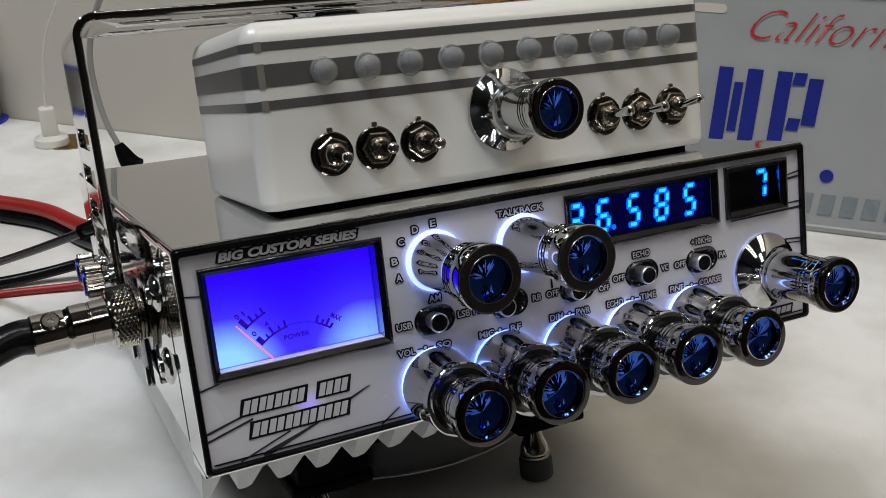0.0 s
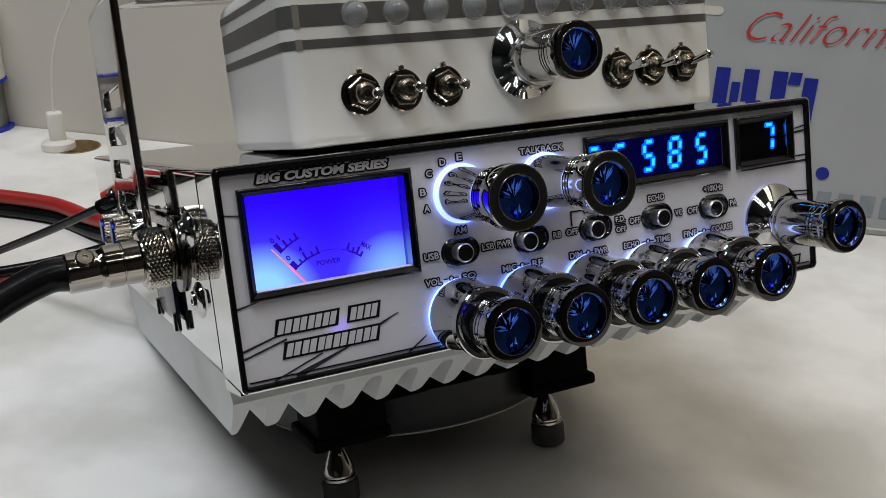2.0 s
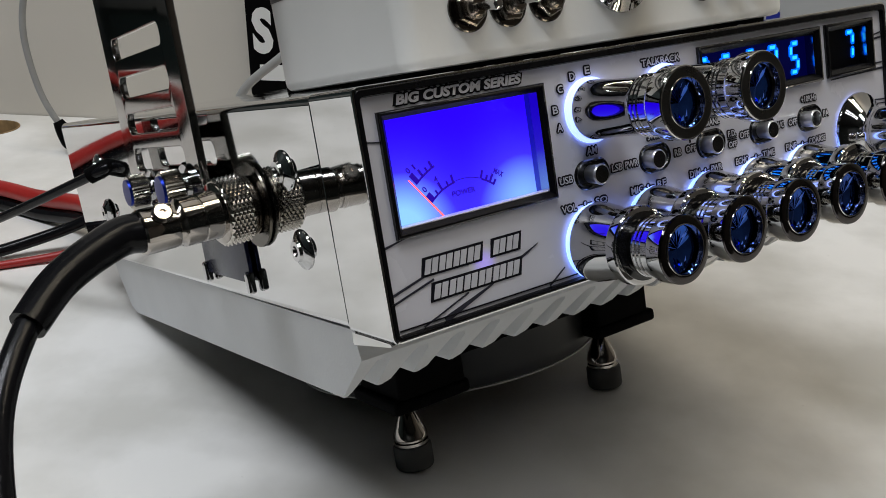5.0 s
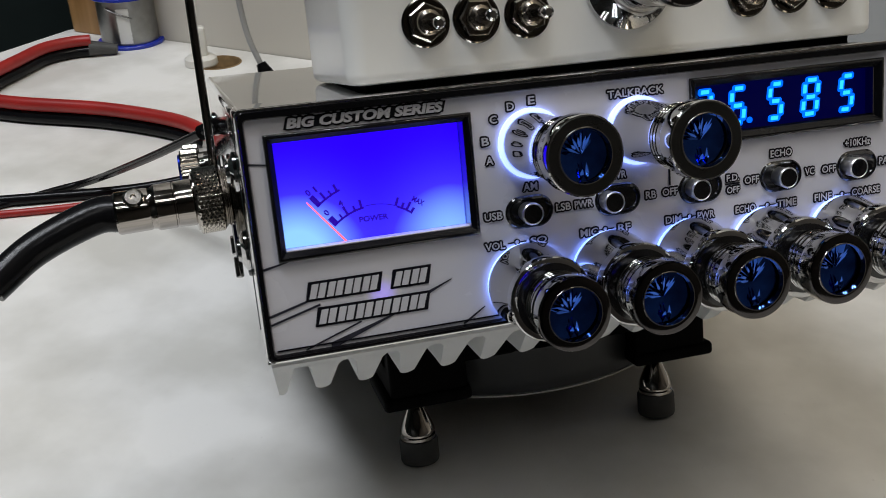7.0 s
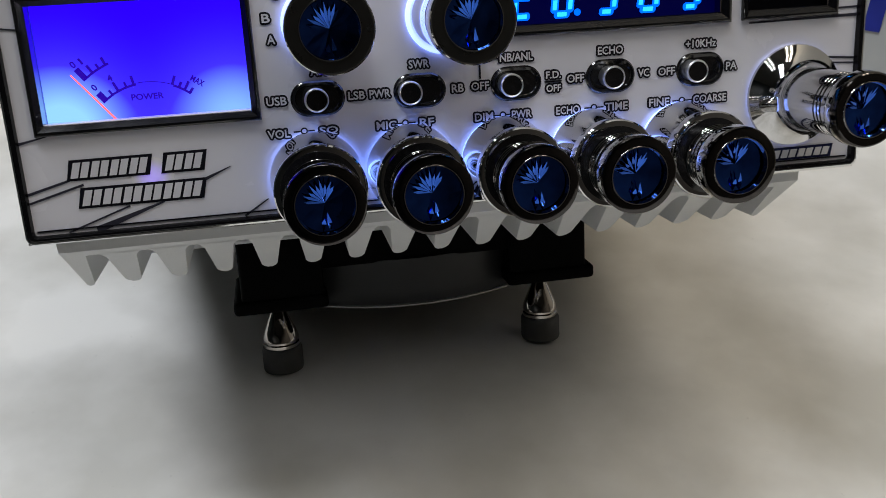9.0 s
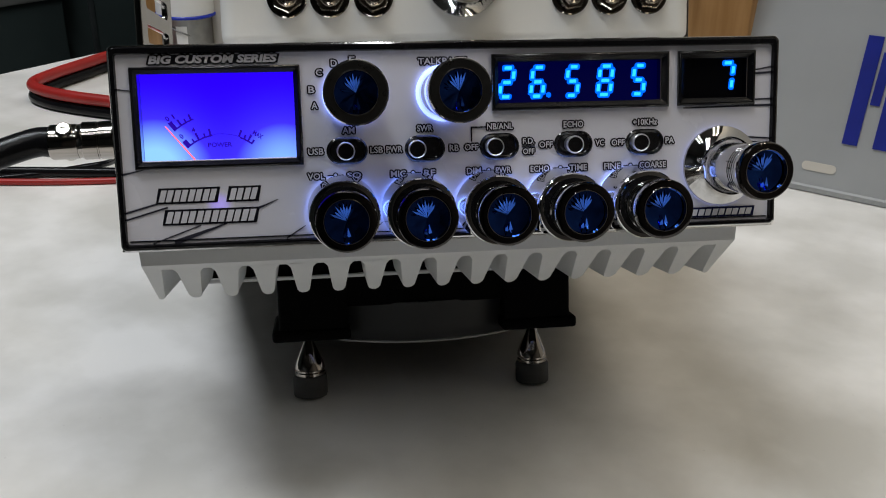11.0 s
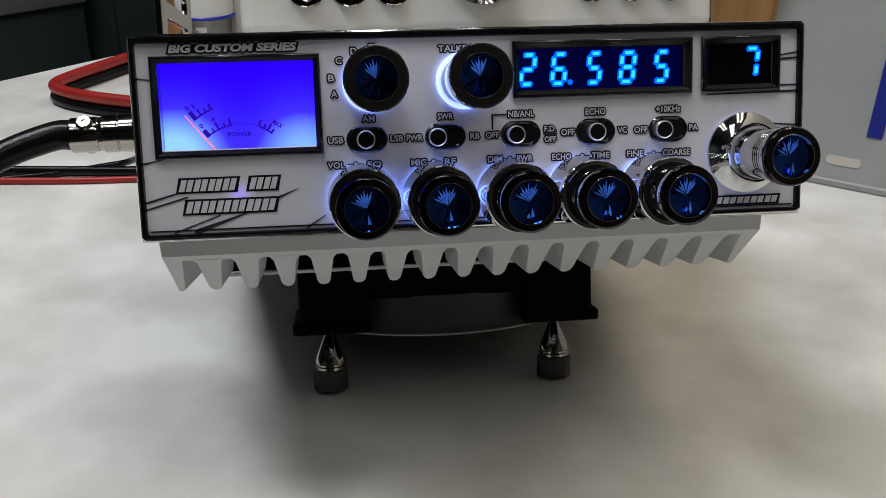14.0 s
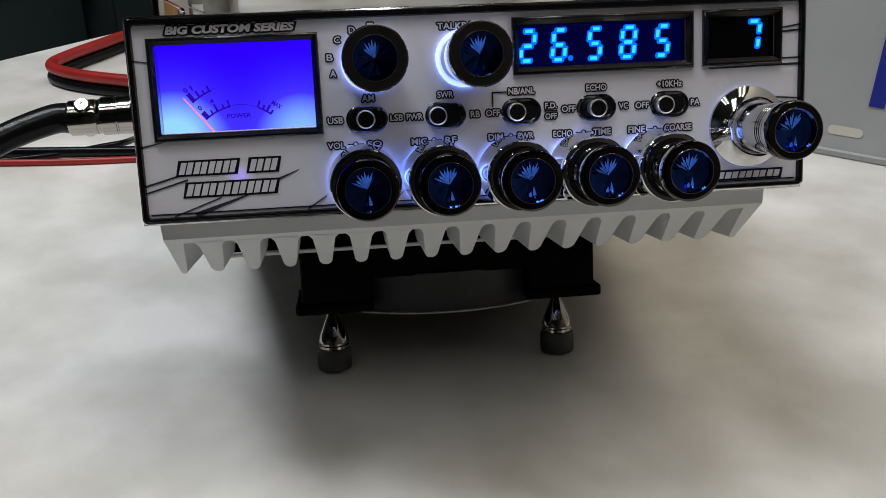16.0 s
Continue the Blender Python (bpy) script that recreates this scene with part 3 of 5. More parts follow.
def window_frame(name, w, lip, deep, label, wall):
    """A flat gloss black frame with a dark chrome bevel falling inwards."""
    x0, x1, z0, z1 = w

    def r(i, y):
        return rect(x0 + i, x1 - i, z0 + i, z1 - i, y)

    f = part(name, loft([r(-0.0003, 0.0004), r(-0.0003, -0.0009), r(0.0, -0.0013), r(0.0006, -0.0013), r(0.0007, -0.0011)], False, False), GLOSS_BLACK, radio, label, sharp=60)
    part("inner_bevel", loft([r(0.0006, -0.0013), r(lip, -0.0001)], False, False), RIM_BLACK, f, "gloss black inner bevel", sharp=20)
    part("inner_wall", loft([r(lip, -0.0001), r(lip + 0.0001, deep + 0.0010)], False, False), wall, f, "sides of the window", sharp=20)
    return f


def meter():
    x0, x1, z0, z1 = METER
    f = window_frame("meter", METER, 0.0017, 0.0020, "blue backlit signal and power meter", WINDOW_CHROME)

    def r(i, y):
        return rect(x0 + i, x1 - i, z0 + i, z1 - i, y)

    part("dial", block(x0 + 0.0005, x1 - 0.0005, 0.0052, 0.0062, z0 + 0.0005, z1 - 0.0005), DIAL, f, "glowing blue dial")
    part("well", loft([r(0.0016, 0.0029), r(0.0016, 0.0055)], False, False), WELL_GLOW, f, "sides of the meter well with the dial's blue glow in their colour")
    part("ledge", block(x0 + 0.0018, x1 - 0.0018, 0.0002, 0.0030, z0 + 0.0017, z0 + 0.0020, 0.0001, 1), LEDGE, f, "bright ledge along the foot of the glass")
    y = 0.0050
    cx, cz = -0.0709, 0.0939

    def at(r, deg):
        return cx + r * math.cos(radians(deg)), cz + r * math.sin(radians(deg))

    def arc(r, t, a0, a1, n=20):
        pts = [at(r, a0 + (a1 - a0) * k / n) for k in range(n + 1)] + [at(r + t, a1 - (a1 - a0) * k / n) for k in range(n + 1)]
        return part("scale_arc", prism(pts, y, y + 0.0001), INK_DIAL, f)

    arc(0.0206, 0.0005, 111, 128.5)
    arc(0.0145, 0.0005, 99, 130.5)
    arc(0.0149, 0.00016, 68, 98)
    arc(0.0146, 0.0005, 52, 68)
    ticks = [(0.0206, 127.5, 0.0030, 0.0013), (0.0209, 122, 0.0020, 0.0006), (0.0209, 117.5, 0.0012, 0.0005), (0.0209, 113, 0.0018, 0.0006)]
    ticks += [(0.0145, 128.5, 0.0024, 0.0014), (0.0148, 121, 0.0012, 0.0005), (0.0148, 115, 0.0022, 0.0006), (0.0148, 107.5, 0.0012, 0.0005), (0.0148, 101, 0.0020, 0.0006)]
    ticks += [(0.0149, a, 0.0021 if k % 2 == 0 else 0.0013, 0.0006) for k, a in enumerate((69, 63, 58, 53))]
    for r1, a, n, t in ticks:
        p, q = Vector(at(r1, a)), Vector(at(r1 + n, a))
        s = Vector((-(q - p).y, (q - p).x)).normalized() * t / 2
        part("tick", prism([tuple(p - s), tuple(p + s), tuple(q + s), tuple(q - s)], y, y + 0.0001), INK_DIAL, f)
    for text, x, z, w, h, tilt in (("POWER", -0.0711, 0.1057, 0.0070, 0.0014, 0), ("0", -0.0821, 0.1084, 0.0010, 0.0015, 38), ("4", -0.0786, 0.1102, 0.0011, 0.0015, 22),
                                   ("MAX", -0.0600, 0.1083, 0.0031, 0.0014, -33), ("0", -0.0858, 0.1136, 0.0010, 0.0016, 36), ("1", -0.0841, 0.1142, 0.0005, 0.0015, 33)):
        lettering(text, 0, 0, w, h, y, INK_DIAL, f, 0.03, matrix=pose(x, 0, z, 0, -tilt, 0))
    a, b = Vector((-0.0783, 0.1012)), Vector((-0.0865, 0.1115))
    s = Vector((0.0107, 0.0084)).normalized() * 0.00022
    part("needle", prism([tuple(a - s), tuple(a + s), tuple(b + s * 0.6), tuple(b - s * 0.6)], 0.0042, 0.0044), NEEDLE, f, "glowing red pointer")


INK_DIAL = material("dial_ink", (0.0, 0.0, 0.06), 0.5, emit=(0.02, 0.0, 0.36), power=1.0)
meter()

# dark screen; faint emission stands in for the glow round the lit digits
SCREEN_GLOW = material("digit_glow_screen", (0.001, 0.001, 0.004), 0.5, spec=0.1, emit=(0.0, 0.0, 1.0), power=0.03)
SEGMENTS = {"2": "abged", "6": "afgedc", "5": "afgcd", "8": "abcdefg", "7": "abc"}


def digit(ch, x0, x1, z0, z1, y, parent):
    x0, x1 = x0 + 0.01 * (x0 + 0.0433) - 0.0004, x1 + 0.01 * (x1 + 0.0433) + 0.0004
    lean = 0.11 * (z1 - z0)
    w, t = (x1 - x0) - lean, 0.0018
    zm = (z0 + z1) / 2

    def bar(ax, az, bx, bz):
        p, q = Vector((ax, az)), Vector((bx, bz))
        u = (q - p).normalized()
        n = Vector((-u.y, u.x)) * t / 2
        if abs(u.x) < 0.5:
            p, q = p + u * t * 0.18, q - u * t * 0.18
        pts = [p - n * 0.5, p + n * 0.5, p + u * t * 0.25 + n, q - u * t * 0.25 + n, q + n * 0.5, q - n * 0.5, q - u * t * 0.25 - n, p + u * t * 0.25 - n]
        pts = [(v.x + lean * (v.y - z0) / (z1 - z0), v.y) for v in pts]
        lit = part("segment", prism(pts, y, y + 0.0002), DIGIT, parent)
        core = [p + u * t * 0.4 - n * 0.55, p + u * t * 0.4 + n * 0.55, q - u * t * 0.4 + n * 0.55, q - u * t * 0.4 - n * 0.55]
        core = [(v.x + lean * (v.y - z0) / (z1 - z0), v.y) for v in core]
        part("segment_core", prism(core, y - 0.0001, y), DIGIT_CORE, lit)

    a, b = x0 + t / 2, x0 + w - t / 2
    lo, hi = z0 + t / 2, z1 - t / 2
    rows = {"a": (a, hi, b, hi), "g": (a, zm, b, zm), "d": (a, lo, b, lo), "f": (a, zm, a, hi), "b": (b, zm, b, hi), "e": (a, lo, a, zm), "c": (b, lo, b, zm)}
    for s in SEGMENTS[ch]:
        bar(*rows[s])


def displays():
    f = window_frame("frequency_display", FREQ, 0.0019, 0.0030, "blue lit seven-segment frequency display", MATT_BLACK)
    part("screen", block(FREQ[0] + 0.001, FREQ[1] - 0.001, 0.0030, 0.0040, FREQ[2] + 0.001, FREQ[3] - 0.001), SCREEN_GLOW, f)
    for ch, a, b in (("2", 0.0116, 0.0174), ("6", 0.0211, 0.0269), ("5", 0.0320, 0.0376), ("8", 0.0420, 0.0480), ("5", 0.0528, 0.0584)):
        digit(ch, a, b, 0.1168, 0.1272, 0.0027, f)
    part("decimal_point", lathe([(0.0008, 0), (0.0008, 0.0002), (0, 0.0002)], pose(0.028, 0.0029, 0.1180, 90, 0, 0), 20), DIGIT, f)
    g = window_frame("channel_display", CHAN, 0.0019, 0.0030, "blue lit seven-segment channel display", MATT_BLACK)
    part("screen", block(CHAN[0] + 0.001, CHAN[1] - 0.001, 0.0030, 0.0040, CHAN[2] + 0.001, CHAN[3] - 0.001), DISPLAY_BLACK, g)
    digit("7", 0.0809, 0.0868, 0.1171, 0.1275, 0.0027, g)
    for ob, w in ((f, FREQ), (g, CHAN)):
        part("polished_side", block(w[1] - 0.00225, w[1] - 0.0019, 0.0, 0.0029, w[2] + 0.0021, w[3] - 0.0021), WINDOW_CHROME, ob, "polished inner side of the window")


displays()


def graphics():
    """Dark sweeping lines printed on the panel."""
    def streak(x0, z0, x1, z1, a, b):
        p, q = Vector((x0, z0)), Vector((x1, z1))
        u = (q - p).normalized()
        n = Vector((-u.y, u.x))
        part("printed_streak", prism([tuple(p - n * a * 0.6), tuple(q - n * b * 0.6), tuple(q + n * b * 0.6), tuple(p + n * a * 0.6)], -0.0002, 0.0004), INK_SOFT, radio)

    # left side: long parallel sweeps, then the short strokes by the windows
    for row in ((-0.0984, 0.0980, -0.0912, 0.0995, 0.0005, 0.0001), (-0.0984, 0.0868, -0.0893, 0.0893, 0.0005, 0.0004), (-0.0984, 0.0848, -0.0866, 0.0881, 0.0004, 0.0004),
                (-0.0912, 0.0777, -0.0775, 0.0825, 0.0003, 0.0003), (-0.0852, 0.0777, -0.0700, 0.0828, 0.0013, 0.0003), (-0.0606, 0.0870, -0.0548, 0.0894, 0.0006, 0.0001),
                (-0.0528, 0.0777, -0.0472, 0.0812, 0.0004, 0.0002), (-0.0284, 0.0777, -0.0240, 0.0815, 0.0004, 0.0001), (-0.0984, 0.1222, -0.0946, 0.1217, 0.0003, 0.0002),
                (0.0930, 0.1243, 0.0984, 0.1251, 0.0003, 0.0004), (0.0930, 0.1231, 0.0984, 0.1235, 0.0006, 0.0005), (0.0932, 0.1152, 0.0984, 0.1153, 0.0004, 0.0004),
                (0.0700, 0.1130, 0.0984, 0.1134, 0.0003, 0.0006), (0.0910, 0.1036, 0.0984, 0.1030, 0.0004, 0.0004), (0.0920, 0.1022, 0.0984, 0.1018, 0.0003, 0.0003)):
        streak(*row)


graphics()


def legend(text, cx, cz, w, h=0.0019, y=-0.0002, shear=0.0, edge=0.00042, weight=0.022):
    """Pale letters with an even dark edge all round."""
    pale = lettering(text, cx, cz, w, h, y - 0.0002, INK_PALE, radio, weight, shear)
    co = [tuple(v.co) for v in pale.data.vertices]
    polys = [tuple(p.vertices) for p in pale.data.polygons]
    verts, faces = [], []
    for k in range(12):
        t, n = k * math.pi / 6, len(verts)
        verts += [(x + edge * math.cos(t), y - 0.000004 * k, z + edge * math.sin(t)) for x, _, z in co]
        faces += [tuple(i + n for i in p) for p in polys]
    mesh = bpy.data.meshes.new("legend_edge")
    mesh.from_pydata(verts, [], faces)
    mesh.materials.append(INK)
    new("legend_edge", mesh).parent = radio


def legends():
    rows = [("AM", -0.0334, 0.1090, 0.0036), ("SWR", -0.0107, 0.1090, 0.0047), ("NB/ANL", 0.0121, 0.1090, 0.0079), ("ECHO", 0.0349, 0.1090, 0.0062),
            ("+10KHz", 0.0576, 0.1091, 0.0077), ("USB", -0.0432, 0.1030, 0.0045), ("LSB", -0.0253, 0.1030, 0.0038), ("PWR", -0.0200, 0.1030, 0.0048),
            ("RB", -0.0020, 0.1029, 0.0028), ("OFF", 0.0033, 0.1030, 0.0042), ("OFF", 0.0263, 0.1031, 0.0042), ("VC", 0.0432, 0.1032, 0.0028),
            ("OFF", 0.0490, 0.1031, 0.0042), ("PA", 0.0656, 0.1033, 0.0028)]
    rows += [("VOL", -0.0434, 0.0957, 0.0050), ("SQ", -0.0322, 0.0956, 0.0042), ("MIC", -0.0190, 0.0957, 0.0046), ("RF", -0.0096, 0.0957, 0.0034),
             ("DIM", 0.0039, 0.0958, 0.0044), ("PWR", 0.0130, 0.0958, 0.0048), ("ECHO", 0.0243, 0.0958, 0.0058), ("TIME", 0.0364, 0.0958, 0.0056),
             ("FINE", 0.0472, 0.0959, 0.0052), ("COARSE", 0.0602, 0.0959, 0.0086), ("TALKBACK", -0.0048, 0.1286, 0.0148),
             ("A", -0.0430, 0.1164, 0.0018), ("B", -0.0437, 0.1210, 0.0018), ("C", -0.0413, 0.1259, 0.0018), ("D", -0.0369, 0.1285, 0.0018), ("E", -0.0316, 0.1294, 0.0017)]
    for text, x, z, w in rows:
        legend(text, x, z, w)
    for text, z in (("F.D.", 0.1043), ("OFF", 0.1012)):
        legend(text, 0.0209, z, 0.0036, 0.0017)
    part("legend_rule", block(0.0188, 0.0229, -0.0003, 0.0004, 0.1026, 0.1029), INK, radio)
    for a in ((0.0032, 0.0036, 0.1046, 0.1091), (0.0036, 0.0078, 0.1087, 0.1091)):
        part("legend_rule", block(a[0], a[1], -0.0003, 0.0004, a[2], a[3]), INK, radio)
    for x in (-0.0377, -0.0146, 0.0085, 0.0308, 0.0531):
        part("legend_mark", ring_loft([[(x + r * math.cos(t), y, 0.0959 + r * math.sin(t)) for t in np.linspace(0, 2 * math.pi, 21)[:-1]]
                                       for r, y in ((0.0008, -0.0002), (0.0005, -0.0002), (0.0005, 0.0003), (0.0008, 0.0003))]), INK, radio)
        for s in (-1, 1):
            part("legend_rule", block(x + s * 0.0016 - 0.0008, x + s * 0.0016 + 0.0008, -0.0002, 0.0004, 0.0957, 0.0960), INK, radio)
    # the series name over the meter: pale letters on a dark slanted band
    part("title_band", prism([(-0.0900, 0.1290), (-0.0531, 0.1290), (-0.0523, 0.1316), (-0.0892, 0.1316)], -0.0001, 0.0004), INK, radio)
    legend("BIG CUSTOM SERIES", -0.0712, 0.1303, 0.0362, 0.0024, -0.0002, 0.2, 0.0004, 0.048)


legends()


def bar_word(rows, z0, z1, pad, band=INK):
    """A name that is left as plain slanting bars: dark band, pale bars."""
    lean = 0.3 * (z1 - z0)
    for a, b in rows:
        part("name_band", prism([(a - pad, z0 - pad), (b - lean + pad, z0 - pad), (b + pad, z1 + pad), (a + lean - pad, z1 + pad)], -0.0002, 0.0004), band, radio)
        n = max(1, round((b - a) / 0.0046))
        w = (b - a - lean) / n
        for k in range(n):
            for u, v in ((0.06, 0.44), (0.54, 0.92)):
                p, q = a + (k + u) * w, a + (k + v) * w
                part("name_bar", prism([(p, z0), (q, z0), (q + lean, z1), (p + lean, z1)], -0.0004, 0.0004), INK_PALE, radio)


bar_word([(-0.0893, -0.0719), (-0.0693, -0.0601)], 0.0897, 0.0931, 0.0006)
bar_word([(-0.0878, -0.0609)], 0.0834, 0.0868, 0.0006)
bar_word([(0.0705, 0.0935)], 0.0793, 0.0813, 0.0006, INK_NAVY)
part("indicator_led", lathe([(0.0046, -0.0001), (0.0046, 0.0001), (0.0, 0.0001)], pose(-0.0718, 0.0, 0.0884, 90, 0, 0), 36), PURPLE_LED, radio, "small glowing purple indicator")


def slide_switch(x, lever):
    z = 0.1030

    def stadium(w, h, y):
        return [(x + u, y, z + v) for u, v in outline(-w / 2, w / 2, -h / 2, h / 2, h / 2 - 1e-5, 8)]

    sw = part("toggle_slot", loft([stadium(0.0122, 0.0079, 0.0004), stadium(0.0122, 0.0079, -0.0002), stadium(0.0114, 0.0071, -0.0006), stadium(0.0102, 0.0059, -0.0004),
                                   stadium(0.0098, 0.0055, -0.0001)], False), GLOSS_BLACK, radio, "black oval switch slot")
    at = pose(lever, 0, z, 90, 0, 0)
    part("lever", lathe([(0.0024, 0), (0.0025, 0.0030), (0.0027, 0.0036), (0.0027, 0.0042), (0.0025, 0.0045), (0.0022, 0.0043)], at, 36), SATIN, sw, "satin chrome lever ring")
    part("lever_cap", lathe([(0.00225, 0.0040), (0.00225, 0.0044), (0.0, 0.0042)], at, 24), GLOSS_BLACK, sw)


for sx, lev in ((-0.0340, -0.0345), (-0.0108, -0.0135), (0.0119, 0.0099), (0.0349, 0.0344), (0.0576, 0.0551)):
    slide_switch(sx, lev)


def crystal(parent, at, front, r):
    """A cut stone seen into: shallow dark wedges, its reflections put into the shape as a fan of steep petals in the
    upper half and a raised shard at the foot.
    """
    bm = bmesh.new()
    rnd = random.Random(11)
    n, low = 22, front - 0.0024

    def spot(q, deg, h):
        return bm.verts.new((r * q * math.cos(radians(deg)), r * q * math.sin(radians(deg)), h))

    rim, middle = [], []
    for k in range(n):
        a = 360 * k / n
        rim.append(spot(1.0, a, low + 0.0006))
        middle.append(spot(0.6, a + 8, low + 0.0003 + rnd.uniform(-0.00006, 0.00006)))
    centre = spot(0, 0, low)
    for k in range(n):
        j = (k + 1) % n
        bm.faces.new((rim[k], rim[j], middle[k]))
        bm.faces.new((rim[j], middle[j], middle[k]))
        bm.faces.new((middle[k], middle[j], centre))
    # (turn, length, slope): the petals fall from their tips to the middle
    for a, far, slope in ((62, 0.7, 0.44), (74, 0.86, 0.56), (87, 0.74, 0.64), (99, 0.9, 0.50), (111, 0.78, 0.60), (124, 0.88, 0.47), (138, 0.7, 0.54), (153, 0.82, 0.40), (169, 0.72, 0.36)):
        bm.faces.new((centre, spot(0.52, a - 5.6, low + slope * r * 0.5), spot(far, a, low + slope * r * far), spot(0.56, a + 5.6, low + slope * r * 0.54)))
    # the shards stand up towards the middle from the rim
    for k, near, slope in ((17, 0.25, 0.36), (16, 0.5, 0.3)):
        a, foot = 360 * k / n, low + 0.0006
        bm.faces.new((spot(near, a, foot + slope * r * (1 - near)), spot(0.66, a - 7, foot + slope * r * 0.36), rim[k], spot(0.7, a + 7, foot + slope * r * 0.32)))
    bm.normal_update()
    for f in bm.faces:
        if f.normal.z < 0:
            f.normal_flip()
    bm.transform(at)
    part("crystal", bm, CRYSTAL, parent, "faceted deep blue crystal", sharp=0.5)


def crystal_bezel(parent, at, front, r):
    part("crystal_bezel", lathe([(r + 0.0004, front - 0.0001), (r + 0.0003, front + 0.0001), (r + 0.0001, front + 0.0001), (r - 0.0001, front - 0.0012)], at, 48), CHROME, parent,
         "thin bright ring round the crystal")


def halo(x, z, r0, r1, parent, m):
    at = pose(x, 0, z, 90, 0, 0)
    part("light_ring", lathe([(r1, 0.0001), (r1, 0.0011), (r0, 0.0014), (r0, 0.0001)], at, 48), m, parent, "glowing white-blue ring")


def grooved(r, h0, n=3, pitch=0.0013):
    rows = []
    for k in range(n):
        h = h0 + k * pitch
        rows += [(r, h), (r - 0.0004, h + 0.0002), (r - 0.0004, h + 0.0004), (r, h + 0.0006)]
    return rows


def plain_knob(x, z):
    at = pose(x, 0, z, 90, 0, 0)
    body = [(0.0, 0.0016), (0.0074, 0.0016), (0.0077, 0.002), (0.0077, 0.003), (0.0072, 0.0085), (0.0070, 0.0198)] + grooved(0.0076, 0.0214) + \
           [(0.0077, 0.0268), (0.0083, 0.0274), (0.0086, 0.0282), (0.0086, 0.0325), (0.0084, 0.0328), (0.0082, 0.0328)]
    k = part("knob", lathe(body, at, 56), CHROME, radio, "polished chrome knob with blue crystal")
    part("front_ring", lathe([(0.0083, 0.0326), (0.0081, 0.0329), (0.0060, 0.0329), (0.0058, 0.0325), (0.0057, 0.0296)], at, 56), RING_DARK, k, "dark chrome front ring")
    crystal(k, at, 0.0327, 0.0056)
    crystal_bezel(k, at, 0.0330, 0.0056)
    halo(x, z, 0.0064, 0.0084, k, HALO)
    return k


def double_knob(x, z):
    at = pose(x, 0, z, 90, 0, 0)
    base = [(0.0, 0.0016), (0.0102, 0.0016), (0.0105, 0.002), (0.0104, 0.0035), (0.0092, 0.0090), (0.0086, 0.0135), (0.0094, 0.0139), (0.0099, 0.0144), (0.0100, 0.0150), (0.0100, 0.0172), (0.0097, 0.0176), (0.0092, 0.0177), (0.0072, 0.0177)]
    k = part("dual_knob", lathe(base, at, 56), CHROME, radio, "polished chrome dual knob with blue crystal")
    part("gap_ring", lathe([(0.0086, 0.0174), (0.0086, 0.0180), (0.0066, 0.0184)], at, 48), GLOSS_BLACK, k)
    cap = [(0.0066, 0.0184), (0.0072, 0.0188), (0.0073, 0.0200)] + grooved(0.0075, 0.0204) + [(0.0075, 0.0256), (0.0082, 0.0260), (0.0084, 0.0265), (0.0084, 0.0303)]
    c = part("inner_knob", lathe(cap, at, 56), CHROME, k)
    part("front_ring", lathe([(0.0084, 0.0303), (0.0082, 0.0308), (0.0078, 0.0310), (0.0064, 0.0310), (0.0061, 0.0306), (0.0060, 0.0284)], at, 56), BLACK_CHROME, k, "dark chrome front ring")
    crystal(k, at, 0.0308, 0.0059)
    crystal_bezel(k, at, 0.0311, 0.0059)
    halo(x, z, 0.0084, 0.0101, k, HALO_SOFT)
    return k


def horn_knob(x, z, y0, parent, lit):
    at = pose(x, y0, z, 90, 0, 0)
    horn = [(0.0, 0.0004), (0.0122, 0.0004), (0.0124, 0.0008), (0.0122, 0.0014), (0.0104, 0.0026), (0.0086, 0.0042), (0.0074, 0.0062), (0.0071, 0.0078), (0.0074, 0.0086), (0.0075, 0.0096), (0.0073, 0.0200)] + \
        grooved(0.0073, 0.0208) + [(0.0074, 0.0258), (0.0080, 0.0263), (0.0083, 0.0272), (0.0083, 0.0290)]
    k = part("horn_knob", lathe(horn, at, 56), CHROME, parent, "flared chrome knob with blue crystal")
    part("front_ring", lathe([(0.0083, 0.0290), (0.0083, 0.0303), (0.0081, 0.0308), (0.0078, 0.0310), (0.0064, 0.0310), (0.0061, 0.0306), (0.0060, 0.0283)], at, 56), BLACK_CHROME, k, "dark chrome front ring")
    crystal(k, at, 0.0308, 0.0059)
    crystal_bezel(k, at, 0.0311, 0.0059)
    if lit:
        part("light_ring", lathe([(0.0119, 0.0001), (0.0119, 0.0005), (0.0108, 0.0005)], at, 48), HALO, k, "glowing white-blue ring")
    return k


for kx, kz in ((-0.0322, 0.1193), (-0.0047, 0.1193)):
    plain_knob(kx, kz)
for kx in (-0.0359, -0.0140, 0.0083, 0.0298, 0.0526):
    double_knob(kx, 0.0854)
horn_knob(0.0822, 0.0950, 0.0, radio, True)


